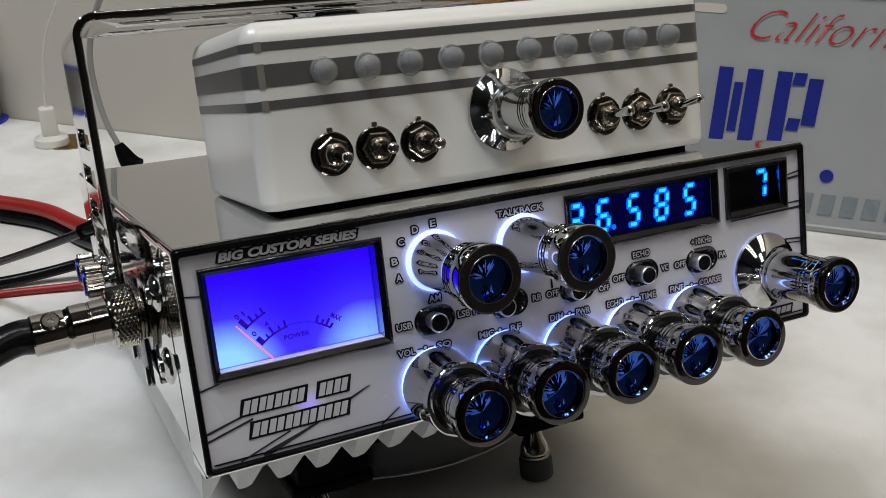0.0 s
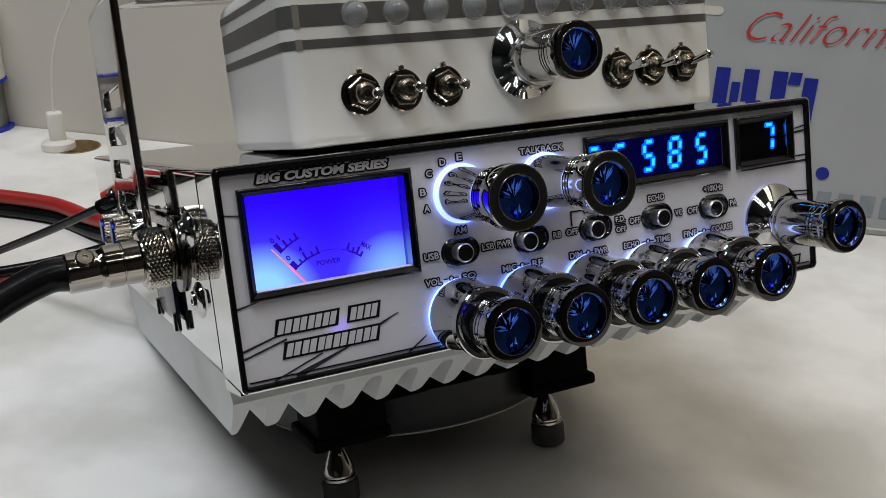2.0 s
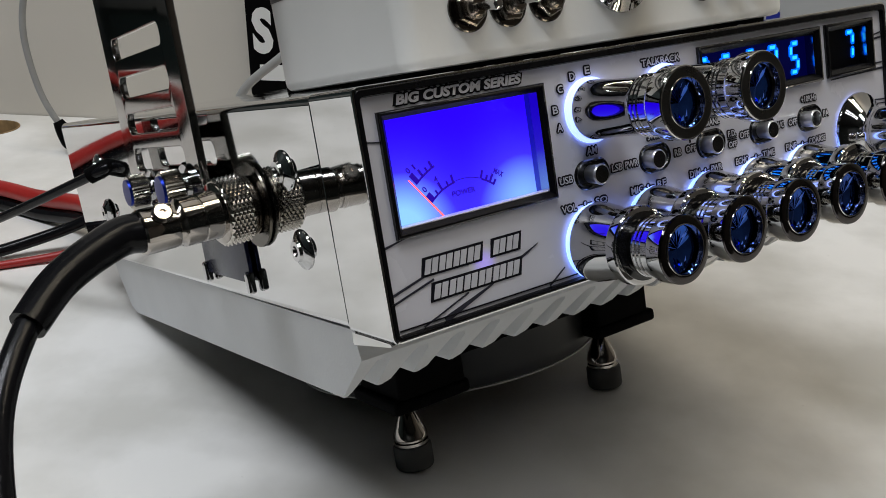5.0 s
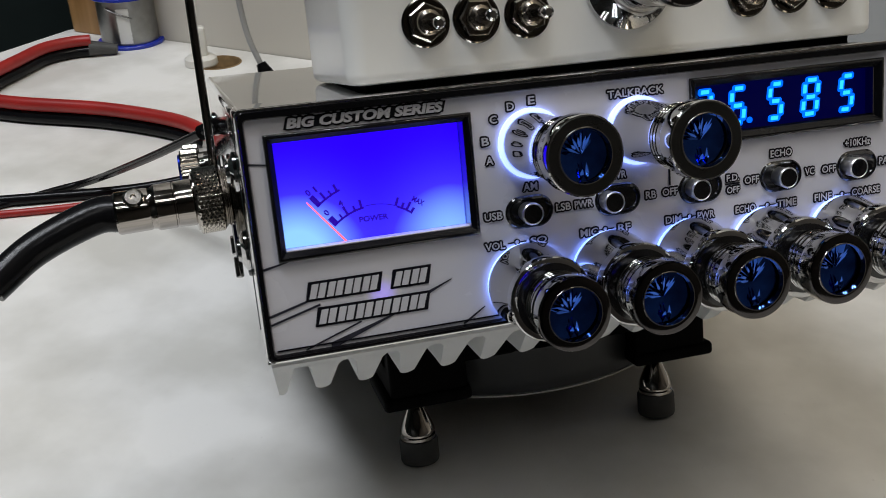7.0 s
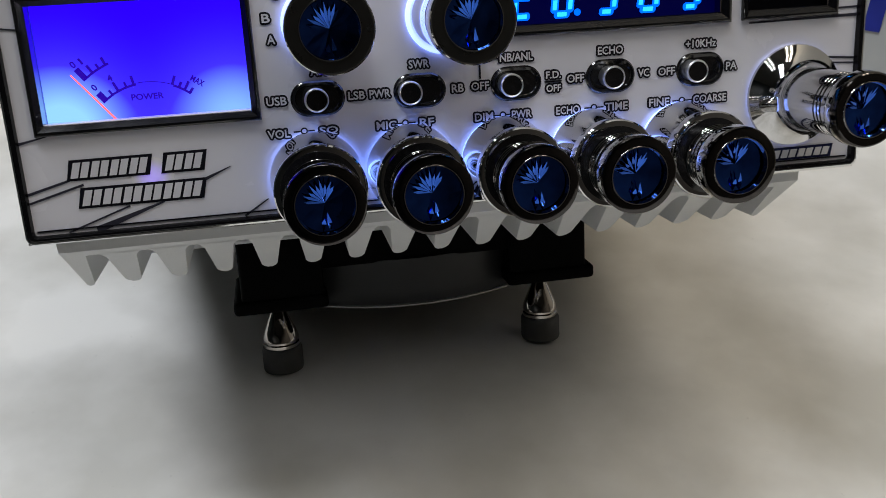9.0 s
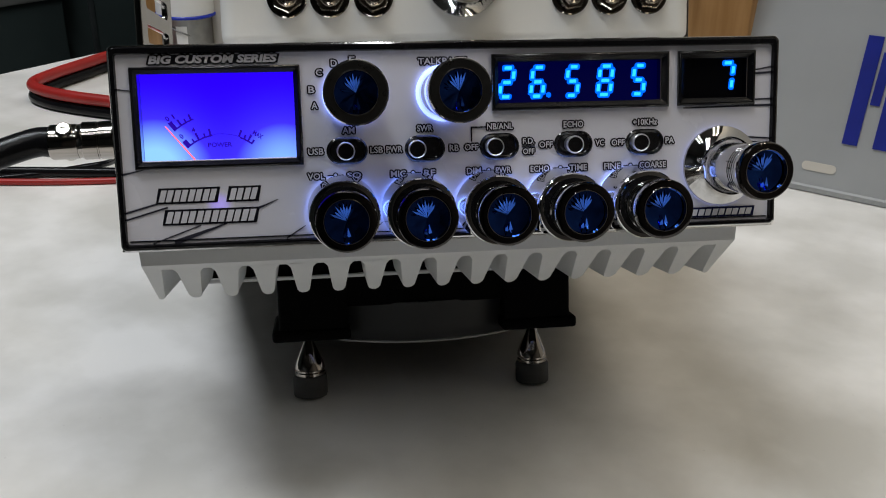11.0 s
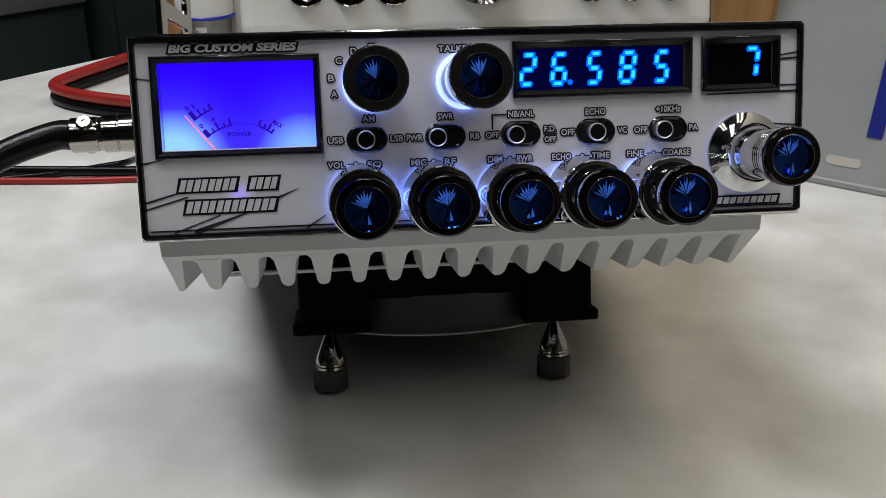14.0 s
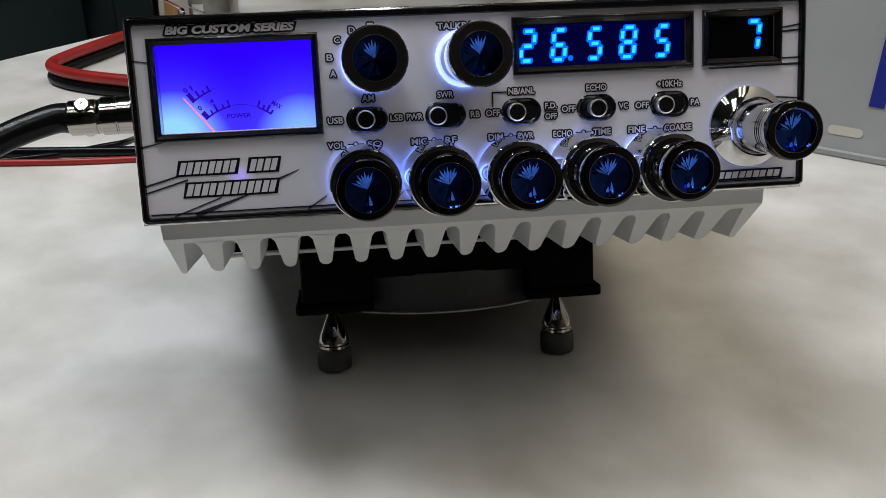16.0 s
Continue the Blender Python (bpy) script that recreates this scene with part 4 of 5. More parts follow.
def plate(edge, holes, place, thick, seam):
    """A sheet of (u, v) points with holes, rounded along its free edges."""
    bm = bmesh.new()
    edges = []
    for loop in [edge] + holes:
        vs = [bm.verts.new((u, v, 0)) for u, v in loop]
        edges += [bm.edges.new((vs[k], vs[(k + 1) % len(vs)])) for k in range(len(vs))]
    bmesh.ops.triangle_fill(bm, use_beauty=True, use_dissolve=False, edges=edges)
    got = bmesh.ops.extrude_face_region(bm, geom=bm.faces[:])
    for v in got["geom"]:
        if isinstance(v, bmesh.types.BMVert):
            v.co.z += thick
    bmesh.ops.recalc_face_normals(bm, faces=bm.faces[:])
    rims = [e for e in bm.edges if len(e.link_faces) == 2 and e.calc_face_angle() > 1.2 and abs(e.verts[0].co.z - e.verts[1].co.z) < 1e-6
            and not any(abs(e.verts[0].co.x - q) < 1e-6 and abs(e.verts[1].co.x - q) < 1e-6 for q in seam)]
    bmesh.ops.bevel(bm, geom=rims, offset=0.0004, segments=2, affect="EDGES", profile=0.5, clamp_overlap=True)
    bm.transform(place)
    return bm


def bracket():
    """A slotted chrome U that stands over the radio."""
    x0, top, t, r = -0.1073, 0.1984, 0.0026, 0.0075
    ya, yb, low = 0.0870, 0.1640, 0.1120
    axes = Matrix(((0, 0, 1, x0), (0, 1, 0, 0), (1, 0, 0, 0), (0, 0, 0, 1)))
    slots = [outline(a, b, 0.0985, 0.1530, 0.0026, 5) for a, b in ((0.1174, 0.1250), (0.1301, 0.1370), (0.1426, 0.1494), (0.1556, 0.1624))]
    flank = [(low, ya), (top - r, ya), (top - r, yb), (low, yb)]
    br = part("mounting_bracket", plate(flank, slots, axes, t, (top - r,)), BRACKET_CHROME, radio, "slotted chrome U-shaped mounting bracket", flat=True)
    part("arm", plate(flank, slots, Matrix.Scale(-1, 4, (1, 0, 0)) @ axes, t, (top - r,)), BRACKET_CHROME, br, flat=True)
    for s in (1, -1):
        ring = []
        for a in np.linspace(0, math.pi / 2, 9):
            c, d = math.cos(a), math.sin(a)
            ring.append([(s * (x0 + r - q * c), y, top - r + q * d) for q, y in ((r, ya + 0.0004), (r, yb - 0.0004), (r - 0.0004, yb), (r - t + 0.0004, yb), (r - t, yb - 0.0004), (r - t, ya + 0.0004),
                                                                                  (r - t + 0.0004, ya), (r - 0.0004, ya))])
        part("bend", loft(ring, False, False), BRACKET_CHROME, br)
    flat = [(x0 + r, ya), (-x0 - r, ya), (-x0 - r, yb), (x0 + r, yb)]
    cuts = [outline(-0.0825 + 0.0275 * k - 0.0088, -0.0825 + 0.0275 * k + 0.0088, y, y + 0.0065, 0.003, 4) for k in range(7) for y in (0.1010, 0.1400)]
    part("top_bar", plate(flat, cuts, pose(0, 0, top - t), t, (x0 + r, -x0 - r)), BRACKET_CHROME, br)
    for s in (1, -1):
        inner = -s * 0.1016
        bm = block(min(inner, inner - s * 0.0014), max(inner, inner - s * 0.0014), 0.0750, 0.1135, 0.0830, 0.1120, 0.0004)
        part("foot", bm, NAVY, br, "dark blue lower plate")
        for y0 in (0.0746, 0.1115):
            tip = block(min(inner, inner - s * 0.0026), max(inner, inner - s * 0.0026), y0, y0 + 0.0026, 0.0800, 0.0866, 0.0007)
            part("foot_tip", tip, CHROME, br)
    for y, z in ((0.0990, 0.1130), (0.1370, 0.1115)):
        at = pose(x0, y, z, 0, -90, 0)
        sc = part("thumb_screw", knurled(0.0054, 0.0059, 0.003, 0.0088, 30, at), NICKEL, br, "knurled thumb screw with blue cap")
        part("washer", lathe([(0.0066, 0.0), (0.0066, 0.0012), (0.004, 0.0014), (0.004, 0.003)], at, 28), CHROME, sc)
        part("cap", lathe([(0.0046, 0.0088), (0.0044, 0.0095), (0.0, 0.0097)], at, 24), BLUE_ANODISED, sc)


def knurled(r0, r1, h0, h1, n, at):
    """A ring with fine ribs along its axis."""
    loops = []
    for h, a in ((h0, -0.0004), (h0 + 0.0004, 0), (h1 - 0.0004, 0), (h1, -0.0004)):
        loops.append([((r0 if k % 2 else r1) * math.cos(math.pi * k / n) * (1 + a / r1), (r0 if k % 2 else r1) * math.sin(math.pi * k / n) * (1 + a / r1), h) for k in range(2 * n)])
    bm = loft(loops)
    bm.transform(at)
    return bm


def diamond_knurl(r, h0, h1, n, rows, at):
    bm = bmesh.new()
    rings = []
    for i in range(rows * 2 + 1):
        h = h0 + (h1 - h0) * i / (rows * 2)
        ring = []
        for k in range(2 * n):
            rr = r if (k + i) % 2 else r - 0.00055
            if i in (0, rows * 2):
                rr = r - 0.0009
            ring.append(bm.verts.new((rr * math.cos(math.pi * k / n), rr * math.sin(math.pi * k / n), h)))
        rings.append(ring)
    for i, (a, b) in enumerate(zip(rings, rings[1:])):
        for k in range(2 * n):
            j = (k + 1) % (2 * n)
            # split along the two low corners, so that each high one tops a small pyramid
            quad = (a[k], a[j], b[j], b[k]) if (k + i) % 2 == 0 else (a[j], b[j], b[k], a[k])
            bm.faces.new((quad[0], quad[1], quad[2]))
            bm.faces.new((quad[0], quad[2], quad[3]))
    bm.faces.new(rings[0][::-1])
    bm.faces.new(rings[-1])
    bmesh.ops.recalc_face_normals(bm, faces=bm.faces[:])
    bm.transform(at)
    return bm


bracket()

# rear power socket
rear = part("rear_socket", block(-0.097, -0.072, 0.2826, 0.296, 0.098, 0.124, 0.002), MATT_BLACK, radio, "black power socket at the back")
part("side_jack", lathe([(0.0, 0.0), (0.0112, 0.0), (0.0112, 0.0009), (0.0074, 0.001), (0.0074, 0.0016), (0.0070, 0.0018)] + grooved(0.0076, 0.002, 2, 0.0011) + [(0.0, 0.0044)],
                        pose(-0.1003, 0.0652, 0.1069, 0, -90, 0)), DARK_NICKEL, radio, "threaded microphone socket")


part("jack_washer", lathe([(0.0, 0.0), (0.0121, 0.0), (0.0123, 0.0003), (0.0121, 0.0009), (0.008, 0.0010)], pose(-0.1012, 0.0652, 0.1069, 0, -90, 0)), DARK_NICKEL, radio, "dark flat washer")


# ---------------------------------------------------------------- microphone lead
def mic_lead():
    ob = thing("microphone_lead", "black microphone lead with a knurled nickel plug in the radio's side", "cable", RADIO)
    a, b = Vector((-0.1028, 0.0652, 0.1069)), Vector((-0.1345, 0.0632, 0.1062))
    at = Matrix.Translation(a) @ (b - a).to_track_quat("Z", "Y").to_matrix().to_4x4()
    n = (b - a).length
    part("lock_ring", diamond_knurl(0.0097, 0.0022, 0.0096, 26, 6, at), NICKEL, ob, "diamond-knurled nickel ring", sharp=6)
    part("thread", lathe([(0.0, 0.0001)] + grooved(0.0084, 0.0002, 2, 0.0009) + [(0.0084, 0.0026)], at, 40), NUT, ob, "fine screw thread")
    part("plug_body", lathe([(0.0086, 0.0092), (0.0084, 0.0100), (0.0068, 0.0104), (0.0066, 0.0150), (0.0064, 0.0152), (0.0064, 0.0156), (0.0066, 0.0158), (0.0066, 0.0205),
                             (0.0060, 0.0212), (0.0058, 0.0225), (0.0, 0.0225)], at, 44), PLUG, ob)
    part("clamp", lathe([(0.0050, 0.0222), (0.0060, 0.0224), (0.0061, 0.0232), (0.0061, n - 0.0006), (0.0057, n), (0.0, n)], at, 40), PLUG, ob)
    for s in (-1, 1):
        q = at @ pose(0, 0, 0, 0, 0, -58) @ pose(s * 0.001, -s * 0.0062, 0.0262, 90 * s, 0, 0)
        part("clamp_screw", lathe([(0.0028, -0.0016), (0.0028, 0.0006), (0.0022, 0.0012), (0.0008, 0.0012), (0.0006, 0.0007), (0.0, 0.0007)], q, 20), NICKEL, ob)
    way = (b - a).normalized()
    sleeve = [b - way * 0.002, b + way * 0.006, (-0.1560, 0.0574, 0.1003), (-0.1672, 0.0500, 0.0925)]
    part("sleeve", tube(sleeve, lambda t: 0.0054 - 0.0009 * t, 20), CABLE_BLACK, ob, "shiny black heat-shrink sleeve")
    cable = [sleeve[-2], sleeve[-1], (-0.1790, 0.0370, 0.0760), (-0.1850, 0.0230, 0.0500), (-0.1880, 0.0060, 0.0180), (-0.1920, -0.0150, -0.0140), (-0.2020, -0.0450, -0.0350),
             (-0.2250, -0.0900, -0.0490), (-0.2700, -0.1500, -0.0665)]
    part("cable", tube(cable, 0.0031, 18), CABLE_BLACK, ob)


mic_lead()


# ---------------------------------------------------------------- switch box on the radio
def switch_box():
    ob = thing("switch_box", "white rounded metal switch box with grey stripes, on the radio", "control box", RADIO)
    x0, x1, y0, y1 = -0.0708, 0.0815, 0.0220, 0.1010
    z0, z1 = 0.1357, 0.1872

    def loop(i, z, r=0.0055):
        return [(x, y, z) for x, y in outline(x0 + i, x1 - i, y0 + i, y1 - i, max(r - i, 0.0015), 10)]

    part("body", loft([loop(0.0035, z0), loop(0.0012, z0 + 0.0004), loop(0.0002, z0 + 0.0016), loop(0.0, z0 + 0.003), loop(0.0, z1 - 0.0065), loop(0.0004, z1 - 0.0042),
                       loop(0.0018, z1 - 0.0018), loop(0.0042, z1 - 0.0003), loop(0.007, z1)]), BOX_WHITE, ob, "glossy white enamelled case", flat=True)
    for a, b in ((0.1791, 0.1815), (0.1695, 0.1757), (0.1634, 0.1661)):
        part("stripe", loft([loop(0.0001, a), loop(-0.00015, a + 0.0001), loop(-0.00015, b - 0.0001), loop(0.0001, b)], False, False), STRIPE, ob, "dark grey stripe")
    # the stripes stop short at the front corner and leave a pale seam
    for a, b in ((0.1791, 0.1815), (0.1695, 0.1757), (0.1634, 0.1661)):
        arc = [(x0 + 0.0055 + 0.00575 * math.cos(t), y0 + 0.0055 + 0.00575 * math.sin(t)) for t in np.linspace(radians(247), radians(266), 5)]
        inner = [(x0 + 0.0055 + 0.0054 * math.cos(t), y0 + 0.0055 + 0.0054 * math.sin(t)) for t in np.linspace(radians(266), radians(247), 5)]
        part("corner_seam", loft([[(x, y, z) for x, y in arc + inner] for z in (a - 0.0001, b + 0.0001)]), SEAM, ob, "pale seam between two stripes")
    part("gasket", loft([loop(0.0052, 0.1344), loop(0.0050, z0 + 0.0006)]), MATT_BLACK, ob, "black rubber gasket under the case")
    for k in range(10):
        at = pose(-0.0494 + 0.01283 * k, y0 - 0.0001, 0.1724, 90, 0, 0)
        part("clear_led", lathe([(0.0, 0.0), (0.0034, 0.0), (0.0036, 0.0004), (0.0036, 0.0010), (0.0031, 0.0012), (0.0030, 0.0030), (0.0026, 0.0044), (0.0016, 0.0053), (0.0, 0.0057)], at, 28),
             CLEAR, ob, "clear unlit indicator lens")
        part("lens_flange", lathe([(0.0029, 0.0001), (0.0039, 0.0001), (0.0040, 0.0005), (0.0038, 0.0011), (0.0033, 0.0012), (0.0032, 0.0006)], at, 28), LENS_RIM, ob, "frosted rim of the lens")
    for x, tx, tz in ((-0.0500, 0.02, -0.04), (-0.0368, 0.02, 0.02), (-0.0232, 0.06, -0.02), (0.0402, 0.10, 0.12), (0.0532, 0.10, 0.10), (0.0665, 0.12, 0.18)):
        z = 0.1497
        at = pose(x, y0, z, 90, 0, 0)
        bm = lathe([(0.0, 0.0), (0.0062, 0.0), (0.0062, 0.0006), (0.0058, 0.0009), (0.0, 0.0009)], at, 32)
        sw = part("toggle_switch", bm, DARK_NICKEL, ob, "nickel toggle switch")
        part("key_tab", block(x - 0.0009, x + 0.0009, y0 - 0.0010, y0, z + 0.0057, z + 0.0074, 0.0004, 2), NICKEL, sw, "bright locating tab")
        turn = pose(0, 0, 0, 0, 0, 17 * (x * 100))
        part("hex_nut", lathe([(0.0, 0.0008), (0.0049, 0.0008), (0.0050, 0.0012), (0.0050, 0.0024), (0.0045, 0.0028), (0.0, 0.0028)], at @ turn, 6), NUT, sw)
        part("bushing", lathe([(0.0031, 0.0026)] + grooved(0.0032, 0.003, 2, 0.0008) + [(0.0030, 0.0050), (0.0022, 0.0056), (0.0, 0.0053)], at, 26), NUT, sw)
        tip = Vector((x + tx * 0.0140, y0 - 0.0138, z + tz * 0.0140))
        root = Vector((x, y0 - 0.0045, z))
        lever = Matrix.Translation(root) @ (tip - root).to_track_quat("Z", "Y").to_matrix().to_4x4()
        n = (tip - root).length
        part("lever", lathe([(0.0009, 0.0), (0.0010, 0.001), (0.0014, n - 0.0024), (0.0016, n - 0.0014), (0.0015, n - 0.0005), (0.0009, n), (0.0, n + 0.0001)], lever, 22), CHROME, sw)
    horn_knob(0.0052, 0.1556, y0, ob, False)


switch_box()


# ---------------------------------------------------------------- fan under the radio
def fan():
    ob = thing("cooling_fan", "black square cooling fan on two metal spike feet, under the radio", "fan", RADIO)
    cx, cy = -0.0026, 0.1365

    edge = [[(x, y, z) for x, y in outline(cx - h, cx + h, cy - h, cy + h, 0.004, 6)] for h, z in ((0.0572, 0.0392), (0.0576, 0.0398), (0.0576, 0.0516), (0.0572, 0.0522))]
    part("upper_flange", loft(edge), MATT_BLACK, ob)
    # the frame is solid at its corners only; the round housing fills each side between them
    for sx in (-1, 1):
        for sy in (-1, 1):
            for name, near, far, z0, z1 in (("corner_post", 0.0310, 0.0576, 0.0300, 0.0522), ("corner_tab", 0.0300, 0.0603, 0.0266, 0.0314)):
                a, b = cx + sx * near, cx + sx * far
                c, d = cy + sy * near, cy + sy * (far + (0.0018 if name == "corner_post" else 0.0))
                part(name, block(min(a, b), max(a, b), min(c, d), max(c, d), z0, z1, 0.0014, 3), MATT_BLACK, ob)
    part("barrel", lathe([(0.0560, 0.0246), (0.0604, 0.0240), (0.0606, 0.0243), (0.0600, 0.0254), (0.0592, 0.0290), (0.0590, 0.0398), (0.0560, 0.0398)], pose(cx, cy, 0), 96), FAN_GREY, ob, "dark grey round fan housing")
    # the thin highlight along the housing's lower edge, put in as pale grey
    part("rim", lathe([(0.0604, 0.0240), (0.0609, 0.0242), (0.0609, 0.0247), (0.0604, 0.0249)], pose(cx, cy, 0), 96), CABLE_GREY, ob, "moulded edge with its bright highlight in the colour")
    part("hub", lathe([(0.0, 0.027), (0.02, 0.027), (0.021, 0.028), (0.021, 0.044), (0.0, 0.044)], pose(cx, cy, 0)), MATT_BLACK, ob)
    for k in range(7):
        a = 2 * math.pi * k / 7
        blade = block(0.019, 0.055, -0.012, 0.012, -0.0006, 0.0006)
        blade.transform(pose(cx, cy, 0.0355, 0, 0, math.degrees(a)) @ pose(0, 0, 0, 32, 0, 0))
        part("blade", blade, MATT_BLACK, ob)
    for x in (-0.0494, 0.0433):
        at = pose(x, 0.0945, 0.0)
        low = 0.0001
        foot = part("spike_foot", lathe([(0.0, low), (0.0066, low), (0.0069, low + 0.0008), (0.0069, 0.0078), (0.0064, 0.0086), (0.0, 0.0086)], at, 32), RUBBER, ob, "grey rubber-tipped metal spike foot")
        part("spike", lathe([(0.0056, 0.0084), (0.0062, 0.0090), (0.0062, 0.0100), (0.0057, 0.0104), (0.0057, 0.0110), (0.0062, 0.0114), (0.0061, 0.0124), (0.0053, 0.0146), (0.0036, 0.0186),
                             (0.0020, 0.0222), (0.0014, 0.0236), (0.0014, 0.0270), (0.0, 0.0270)], at, 36), PLUG, foot, "polished cone")


fan()


# ---------------------------------------------------------------- power and other leads
def power_lead():
    ob = thing("power_lead", "thick red and black twin power lead looped on the desk", "cable")
    rear_end = RADIO @ Vector((-0.085, 0.296, 0.111))
    flat = [(-0.0860, 0.3250), (-0.0890, 0.3600), (-0.1030, 0.3980), (-0.1240, 0.4350), (-0.1700, 0.4740), (-0.2270, 0.5050), (-0.2560, 0.5270), (-0.2690, 0.5500), (-0.2600, 0.5800), (-0.2420, 0.6150),
            (-0.2260, 0.6440), (-0.2060, 0.6560), (-0.1900, 0.6570)]
    for name, m, dz in (("red_core", CABLE_RED, 0.0138), ("black_core", CABLE_BLACK, 0.0047)):
        pts = [(rear_end.x, rear_end.y, rear_end.z + dz - 0.009)] + [(x, y, dz + (0.018 * (0.39 - y) / 0.09 if y < 0.39 else 0)) for x, y in flat]
        part(name, tube(pts, 0.0046, 16), m, ob)
    part("end_sleeve", tube([(-0.1920, 0.6572, 0.0070), (-0.1800, 0.6568, 0.0058), (-0.1700, 0.6558, 0.0045)], lambda t: 0.0066 - 0.0026 * t, 16), RUBBER, ob, "grey shrink sleeve at the end")
    return ob


power_lead()


def thin_lead(name, label, m, pts, r):
    ob = thing(name, label, "cable")
    part("wire", tube(pts, r, 12), m, ob)
    return ob


thin_lead("antenna_lead", "thin black lead running out behind the radio", CABLE_BLACK,
          [RADIO @ Vector((-0.070, 0.283, 0.100)), (-0.0850, 0.335, 0.022), (-0.1090, 0.350, 0.010), (-0.1500, 0.357, 0.0035), (-0.2100, 0.362, 0.0035), (-0.2900, 0.372, 0.0035)], 0.0032)
thin_lead("red_lead", "thin red lead running out behind the radio", CABLE_RED,
          [RADIO @ Vector((-0.076, 0.283, 0.094)), (-0.0880, 0.325, 0.014), (-0.1060, 0.335, 0.004), (-0.1520, 0.345, 0.0022), (-0.2100, 0.347, 0.0022), (-0.2900, 0.356, 0.0022)], 0.0021)
tie = thin_lead("control_lead", "thin straight black lead from the radio's side", CABLE_BLACK,
                [(-0.1005, 0.2388, 0.0800), (-0.1090, 0.2430, 0.0752), (-0.1330, 0.2885, 0.0495), (-0.1580, 0.3360, 0.0240), (-0.1780, 0.3700, 0.0060), (-0.1950, 0.3725, 0.0024), (-0.2274, 0.3600, 0.0024), (-0.3000, 0.3480, 0.0024)], 0.0021)
part("boot", tube([(-0.0990, 0.2380, 0.0808), (-0.1095, 0.2438, 0.0748)], 0.0034, 14, curved=False), MATT_BLACK, tie, "black rubber boot")


def grey_lead():
    ob = thing("grey_lead", "grey lead with a black boot rising behind the radio", "cable")
    part("wire", tube([(-0.0560, 0.5120, 0.006), (-0.0612, 0.5157, 0.020), (-0.0680, 0.5215, 0.0400), (-0.0715, 0.5250, 0.065), (-0.0715, 0.5255, 0.087), (-0.0675, 0.5220, 0.1075), (-0.0600, 0.5150, 0.128),
                      (-0.0450, 0.5020, 0.16), (-0.0200, 0.4800, 0.21), (0.0, 0.4760, 0.26), (0.01, 0.5, 0.30), (0.012, 0.555, 0.32)], 0.0022, 14), CABLE_GREY, ob)
    part("boot", tube([(-0.0618, 0.5163, 0.0225), (-0.0596, 0.5143, 0.0165), (-0.0560, 0.5112, 0.0090), (-0.0515, 0.5072, 0.0062)], lambda t: 0.0034 + 0.0036 * min(1, t * 1.6), 14), MATT_BLACK, ob, "black rubber boot")
    part("tail", tube([(-0.0370, 0.4986, 0.0052), (-0.0100, 0.4850, 0.0040), (0.0300, 0.4550, 0.0040), (0.0800, 0.4050, 0.0040)], 0.0030, 12), CABLE_BLACK, ob)


grey_lead()
thin_lead("data_lead", "pale grey lead slanting up behind the switch box", CABLE_GREY,
          [(0.0200, 0.4560, 0.004), (0.0320, 0.4450, 0.020), (0.0413, 0.4368, 0.0467), (0.0611, 0.4190, 0.0692), (0.0900, 0.3930, 0.100), (0.1200, 0.3700, 0.120), (0.1700, 0.3400, 0.12), (0.21, 0.36, 0.118)], 0.0030)


def white_plug():
    ob = thing("white_adapter", "white plug-in adapter with thin cord in the desk's cable hole", "adapter", pose(-0.1035, 0.6035, 0))
    part("base", lathe([(0.0, 0.0), (0.0128, 0.0), (0.0134, 0.001), (0.0128, 0.0058), (0.0098, 0.0076), (0.0090, 0.0082), (0.0, 0.0082)], None, 40), WHITE_PLASTIC, ob)
    part("plug", block(-0.0062, 0.0062, -0.005, 0.005, 0.007, 0.0310, 0.0022, 3), WHITE_PLASTIC, ob)
    part("cord", tube([(0, 0, 0.030), (0.0006, -0.0006, 0.042), (0.004, -0.0036, 0.070), (0.0105, -0.0090, 0.094), (0.0200, -0.0170, 0.115), (0.032, -0.024, 0.15), (0.045, -0.024, 0.20), (0.05, -0.02, 0.26)], 0.0010, 10), WHITE_PLASTIC, ob)


white_plug()


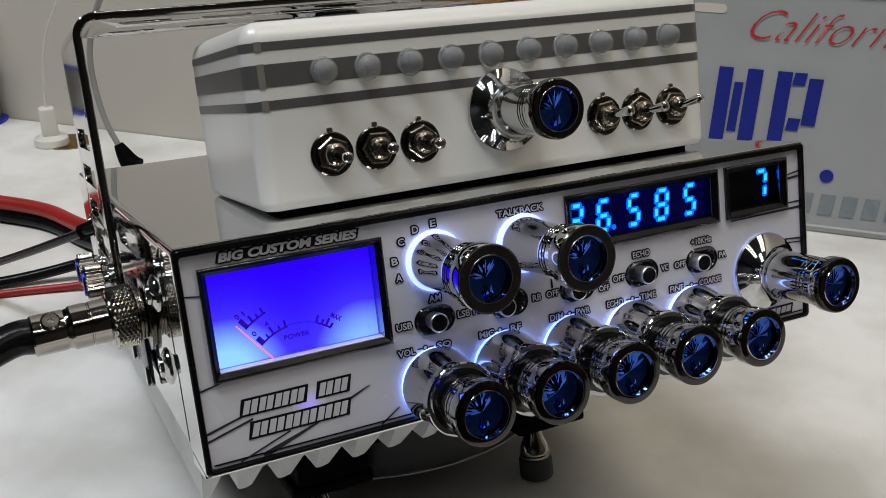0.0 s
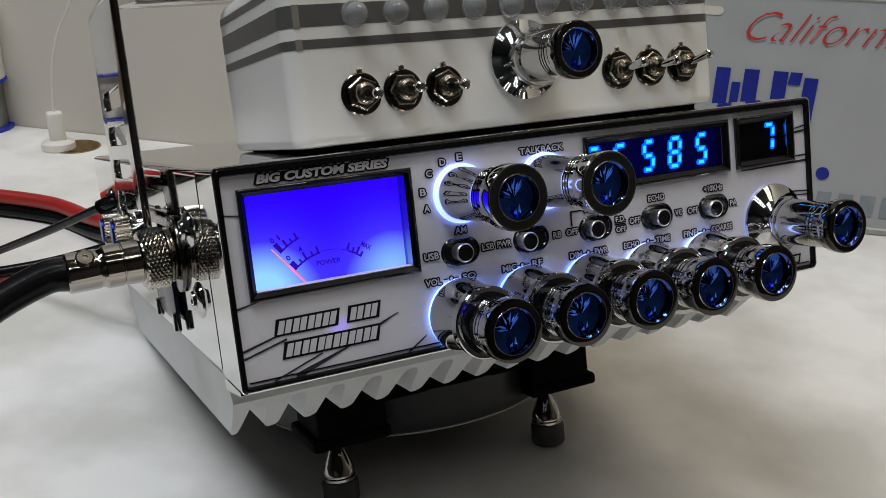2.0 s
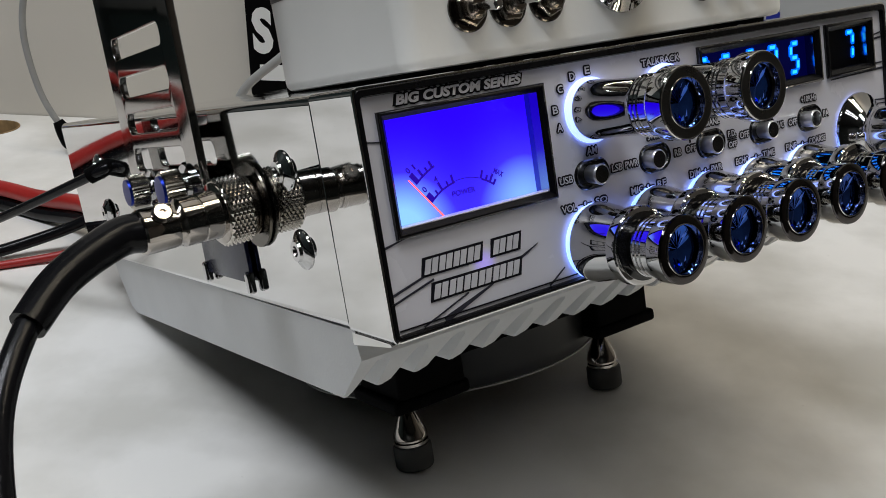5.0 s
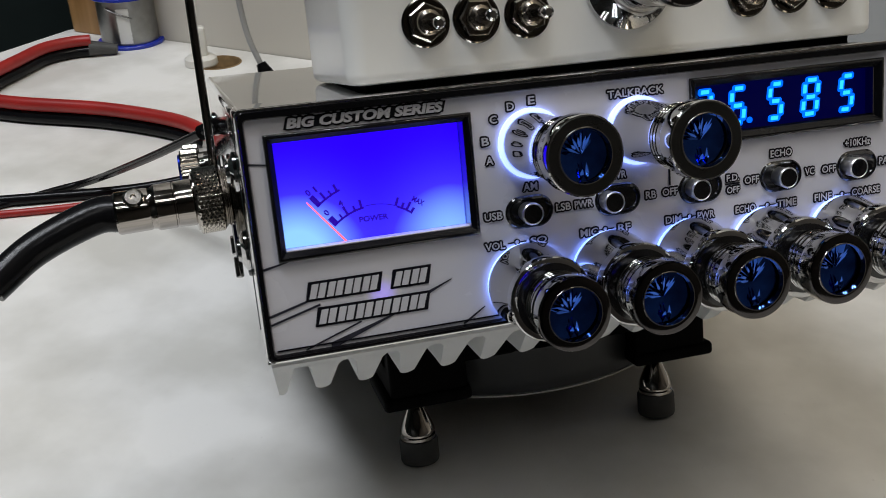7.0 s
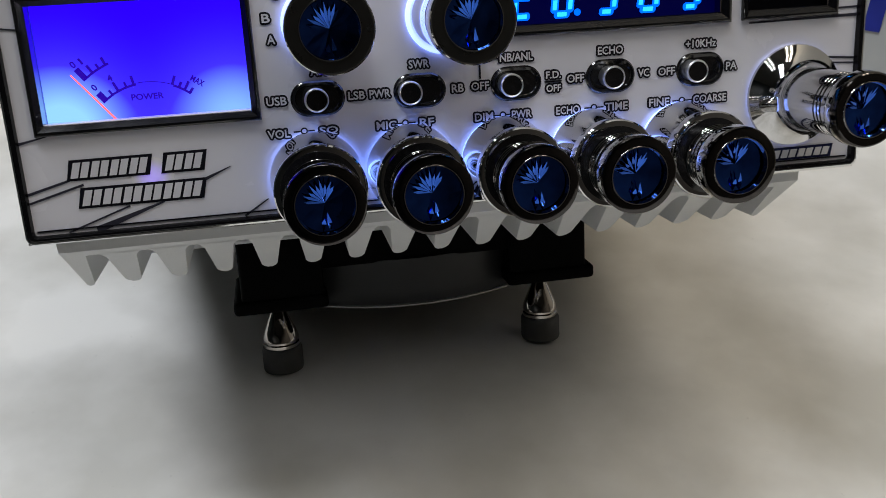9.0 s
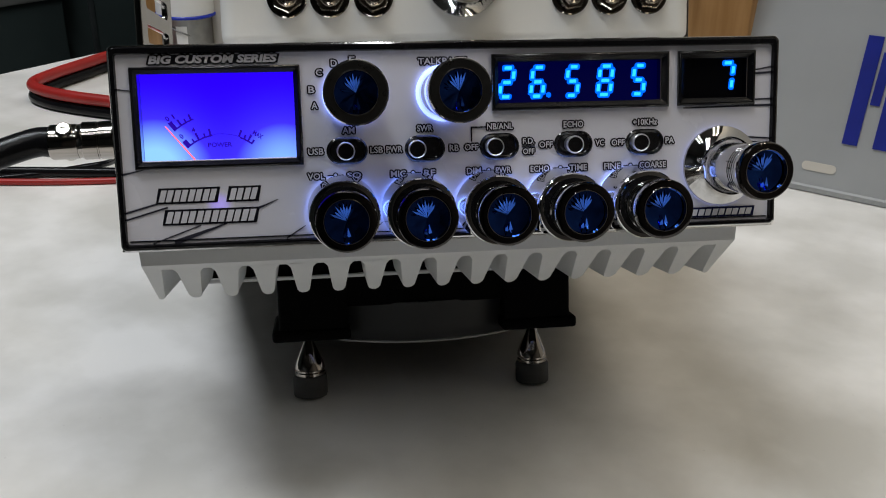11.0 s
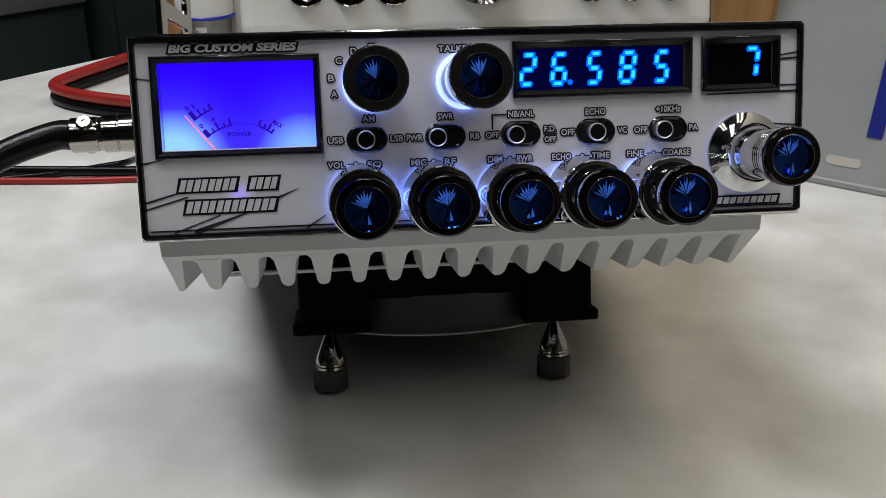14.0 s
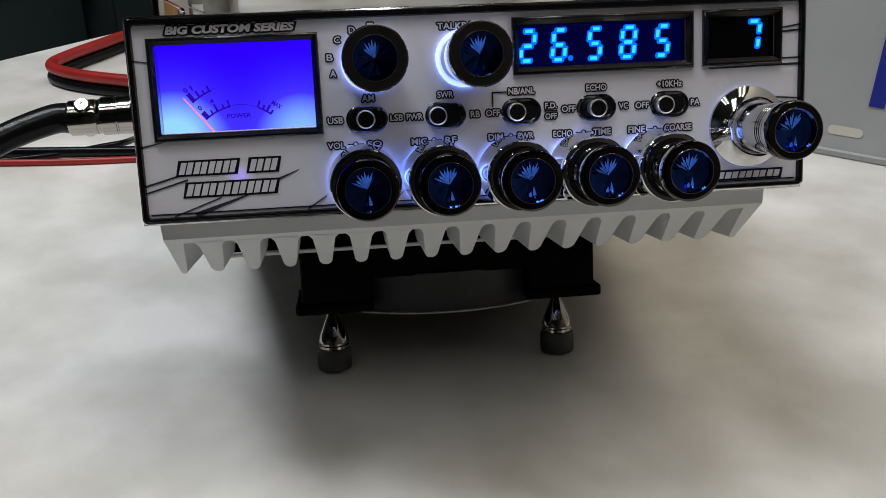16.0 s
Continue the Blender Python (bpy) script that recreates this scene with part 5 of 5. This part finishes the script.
# ---------------------------------------------------------------- things along the wall
def spool():
    ob = thing("solder_spool", "solder wire spool with blue flanges and white label, on the desk", "spool", pose(-0.160, 0.692, 0))
    part("lower_flange", lathe([(0.0, 0.0), (0.0282, 0.0), (0.0286, 0.001), (0.0286, 0.0022), (0.0280, 0.003), (0.0, 0.003)], None, 48), BLUE_PLASTIC, ob)
    rows = [(0.0, 0.003)]
    for k in range(21):
        z = 0.0031 + k * 0.0018
        rows += [(0.0241, z), (0.0243, z + 0.0009)]
    part("wire", lathe(rows + [(0.0236, 0.0410), (0.0, 0.0410)], None, 48), SOLDER, ob, "dull silver solder wire")
    strip = [[((0.0246 + d) * math.sin(a), -(0.0246 + d) * math.cos(a), z) for a in np.linspace(-0.3, 0.12, 7)] for d, z in ((0.0, 0.005), (0.0002, 0.005), (0.0002, 0.0345), (0.0, 0.0345))]
    part("paper_strip", loft(strip, False, False, closed=True), PAPER_WHITE, ob, "narrow white paper strip")
    part("loose_end", tube([(-0.0150, -0.0202, 0.0350), (-0.0080, -0.0244, 0.0315), (0.0010, -0.0258, 0.0280), (0.0050, -0.0252, 0.0255)], 0.0008, 8), SOLDER, ob, "loose end of solder")
    part("upper_flange", lathe([(0.0, 0.0410), (0.0280, 0.0410), (0.0286, 0.0417), (0.0286, 0.0432), (0.0280, 0.0440), (0.0, 0.0440)], None, 48), BLUE_PLASTIC, ob)
    part("core_label", lathe([(0.0272, 0.0440), (0.0272, 0.1150), (0.0262, 0.1160), (0.0, 0.1160)], None, 48), PAPER_WHITE, ob, "white cylindrical tub standing on top")


spool()


def board(name, label, x0, x1, y0, y1, h):
    ob = thing(name, label, "wood block", DESK)
    part("board", block(x0, x1, y0, y1, 0.0, h, 0.002), WOOD, ob)


board("wooden_block", "pale wooden block at the desk's end by the solder spool", -0.655, -0.608, 0.414, 0.4245, 0.19)
B = DESK.inverted() @ Vector((0.2141, 0.3803, 0))
board("wooden_board", "pale wooden board against the wall by the number plate", B.x - 0.055, B.x + 0.048, 0.404, 0.424, 0.2)


def carton():
    at = Matrix.Translation((0.0690, 0.4900, 0)) @ pose(0, 0, 0, 0, 0, -41.8)
    ob = thing("black_carton", "black carton with large white lettering, by the wall", "carton", at)
    part("case", block(0.0, 0.045, 0.0, 0.028, 0.0, 0.135, 0.0008), MATT_BLACK, ob)
    lettering("S", 0.0118, 0.0742, 0.0150, 0.0330, -0.0003, PAPER_WHITE, ob, 0.05, name="lettering")
    part("printed_bar", block(0.003, 0.021, -0.0003, 0.001, 0.0975, 0.0990), PAPER_WHITE, ob)
    part("printed_bar", block(0.008, 0.026, -0.0003, 0.001, 0.0385, 0.0500), PAPER_WHITE, ob)


carton()


def number_plate():
    at = Matrix.Translation((0.2348, 0.3181, 0.0006)) @ pose(0, 0, 0, 0, 0, -41.8) @ pose(0, 0, 0, -11, 0, 0)
    ob = thing("number_plate", "white vehicle number plate with blue and red print, by the wall", "number plate", at)
    loopa = [(x, z) for x, z in outline(-0.013, 0.2918, 0.0, 0.1524, 0.012)]
    loopb = [(x, z) for x, z in outline(-0.0098, 0.2886, 0.0032, 0.1492, 0.010)]
    loopc = [(x, z) for x, z in outline(-0.0085, 0.2873, 0.0045, 0.1479, 0.009)]
    part("sheet", loft([[(x, 0.0010, z) for x, z in loopa], [(x, 0.0, z) for x, z in loopa], [(x, -0.0012, z) for x, z in loopb], [(x, 0.0, z) for x, z in loopc]], True, True), PLATE_WHITE, ob, sharp=15)

    def slab(name, pts, m, y=-0.0009):
        part(name, prism(pts, y, 0.0006), m, ob)

    # the number is left as plain bars
    for x0, x1, z0, z1 in ((0.0605, 0.0695, 0.034, 0.101), (0.0712, 0.0768, 0.060, 0.092), (0.0785, 0.0880, 0.034, 0.101), (0.0970, 0.1060, 0.034, 0.101),
                           (0.1075, 0.1150, 0.064, 0.072), (0.1075, 0.1150, 0.093, 0.101), (0.1165, 0.1250, 0.068, 0.098), (0.210, 0.219, 0.034, 0.101), (0.232, 0.241, 0.034, 0.101)):
        slab("number_bar", [(x0, z0), (x1, z0), (x1 + 0.001, z1), (x0 + 0.001, z1)], PLATE_BLUE)
    part("stop", lathe([(0.0, 0), (0.0042, 0), (0.0042, 0.0008), (0.0, 0.0012)], pose(0.1375, 0.0, 0.037, 90, 0, 0), 24), PLATE_BLUE, ob)
    lettering("California", 0.1285, 0.1292, 0.103, 0.0188, -0.0012, PLATE_RED, ob, -0.018, 0.6, name="state_name")
    x = 0.122
    for k in range(9):
        slab("print_bar", [(x, 0.0115), (x + 0.009, 0.0115), (x + 0.010, 0.025), (x + 0.001, 0.025)], PLATE_GREY, -0.0006)
        x += 0.0135
    for sx, sz in ((0.0505, 0.0165), (0.2283, 0.0165), (0.0505, 0.1372), (0.2283, 0.1372)):
        slab("bolt_slot", [(sx + u, sz + v) for u, v in outline(-0.0105, 0.0105, -0.0028, 0.0028, 0.0027, 6)], WALL_PAINT, -0.0005)


number_plate()
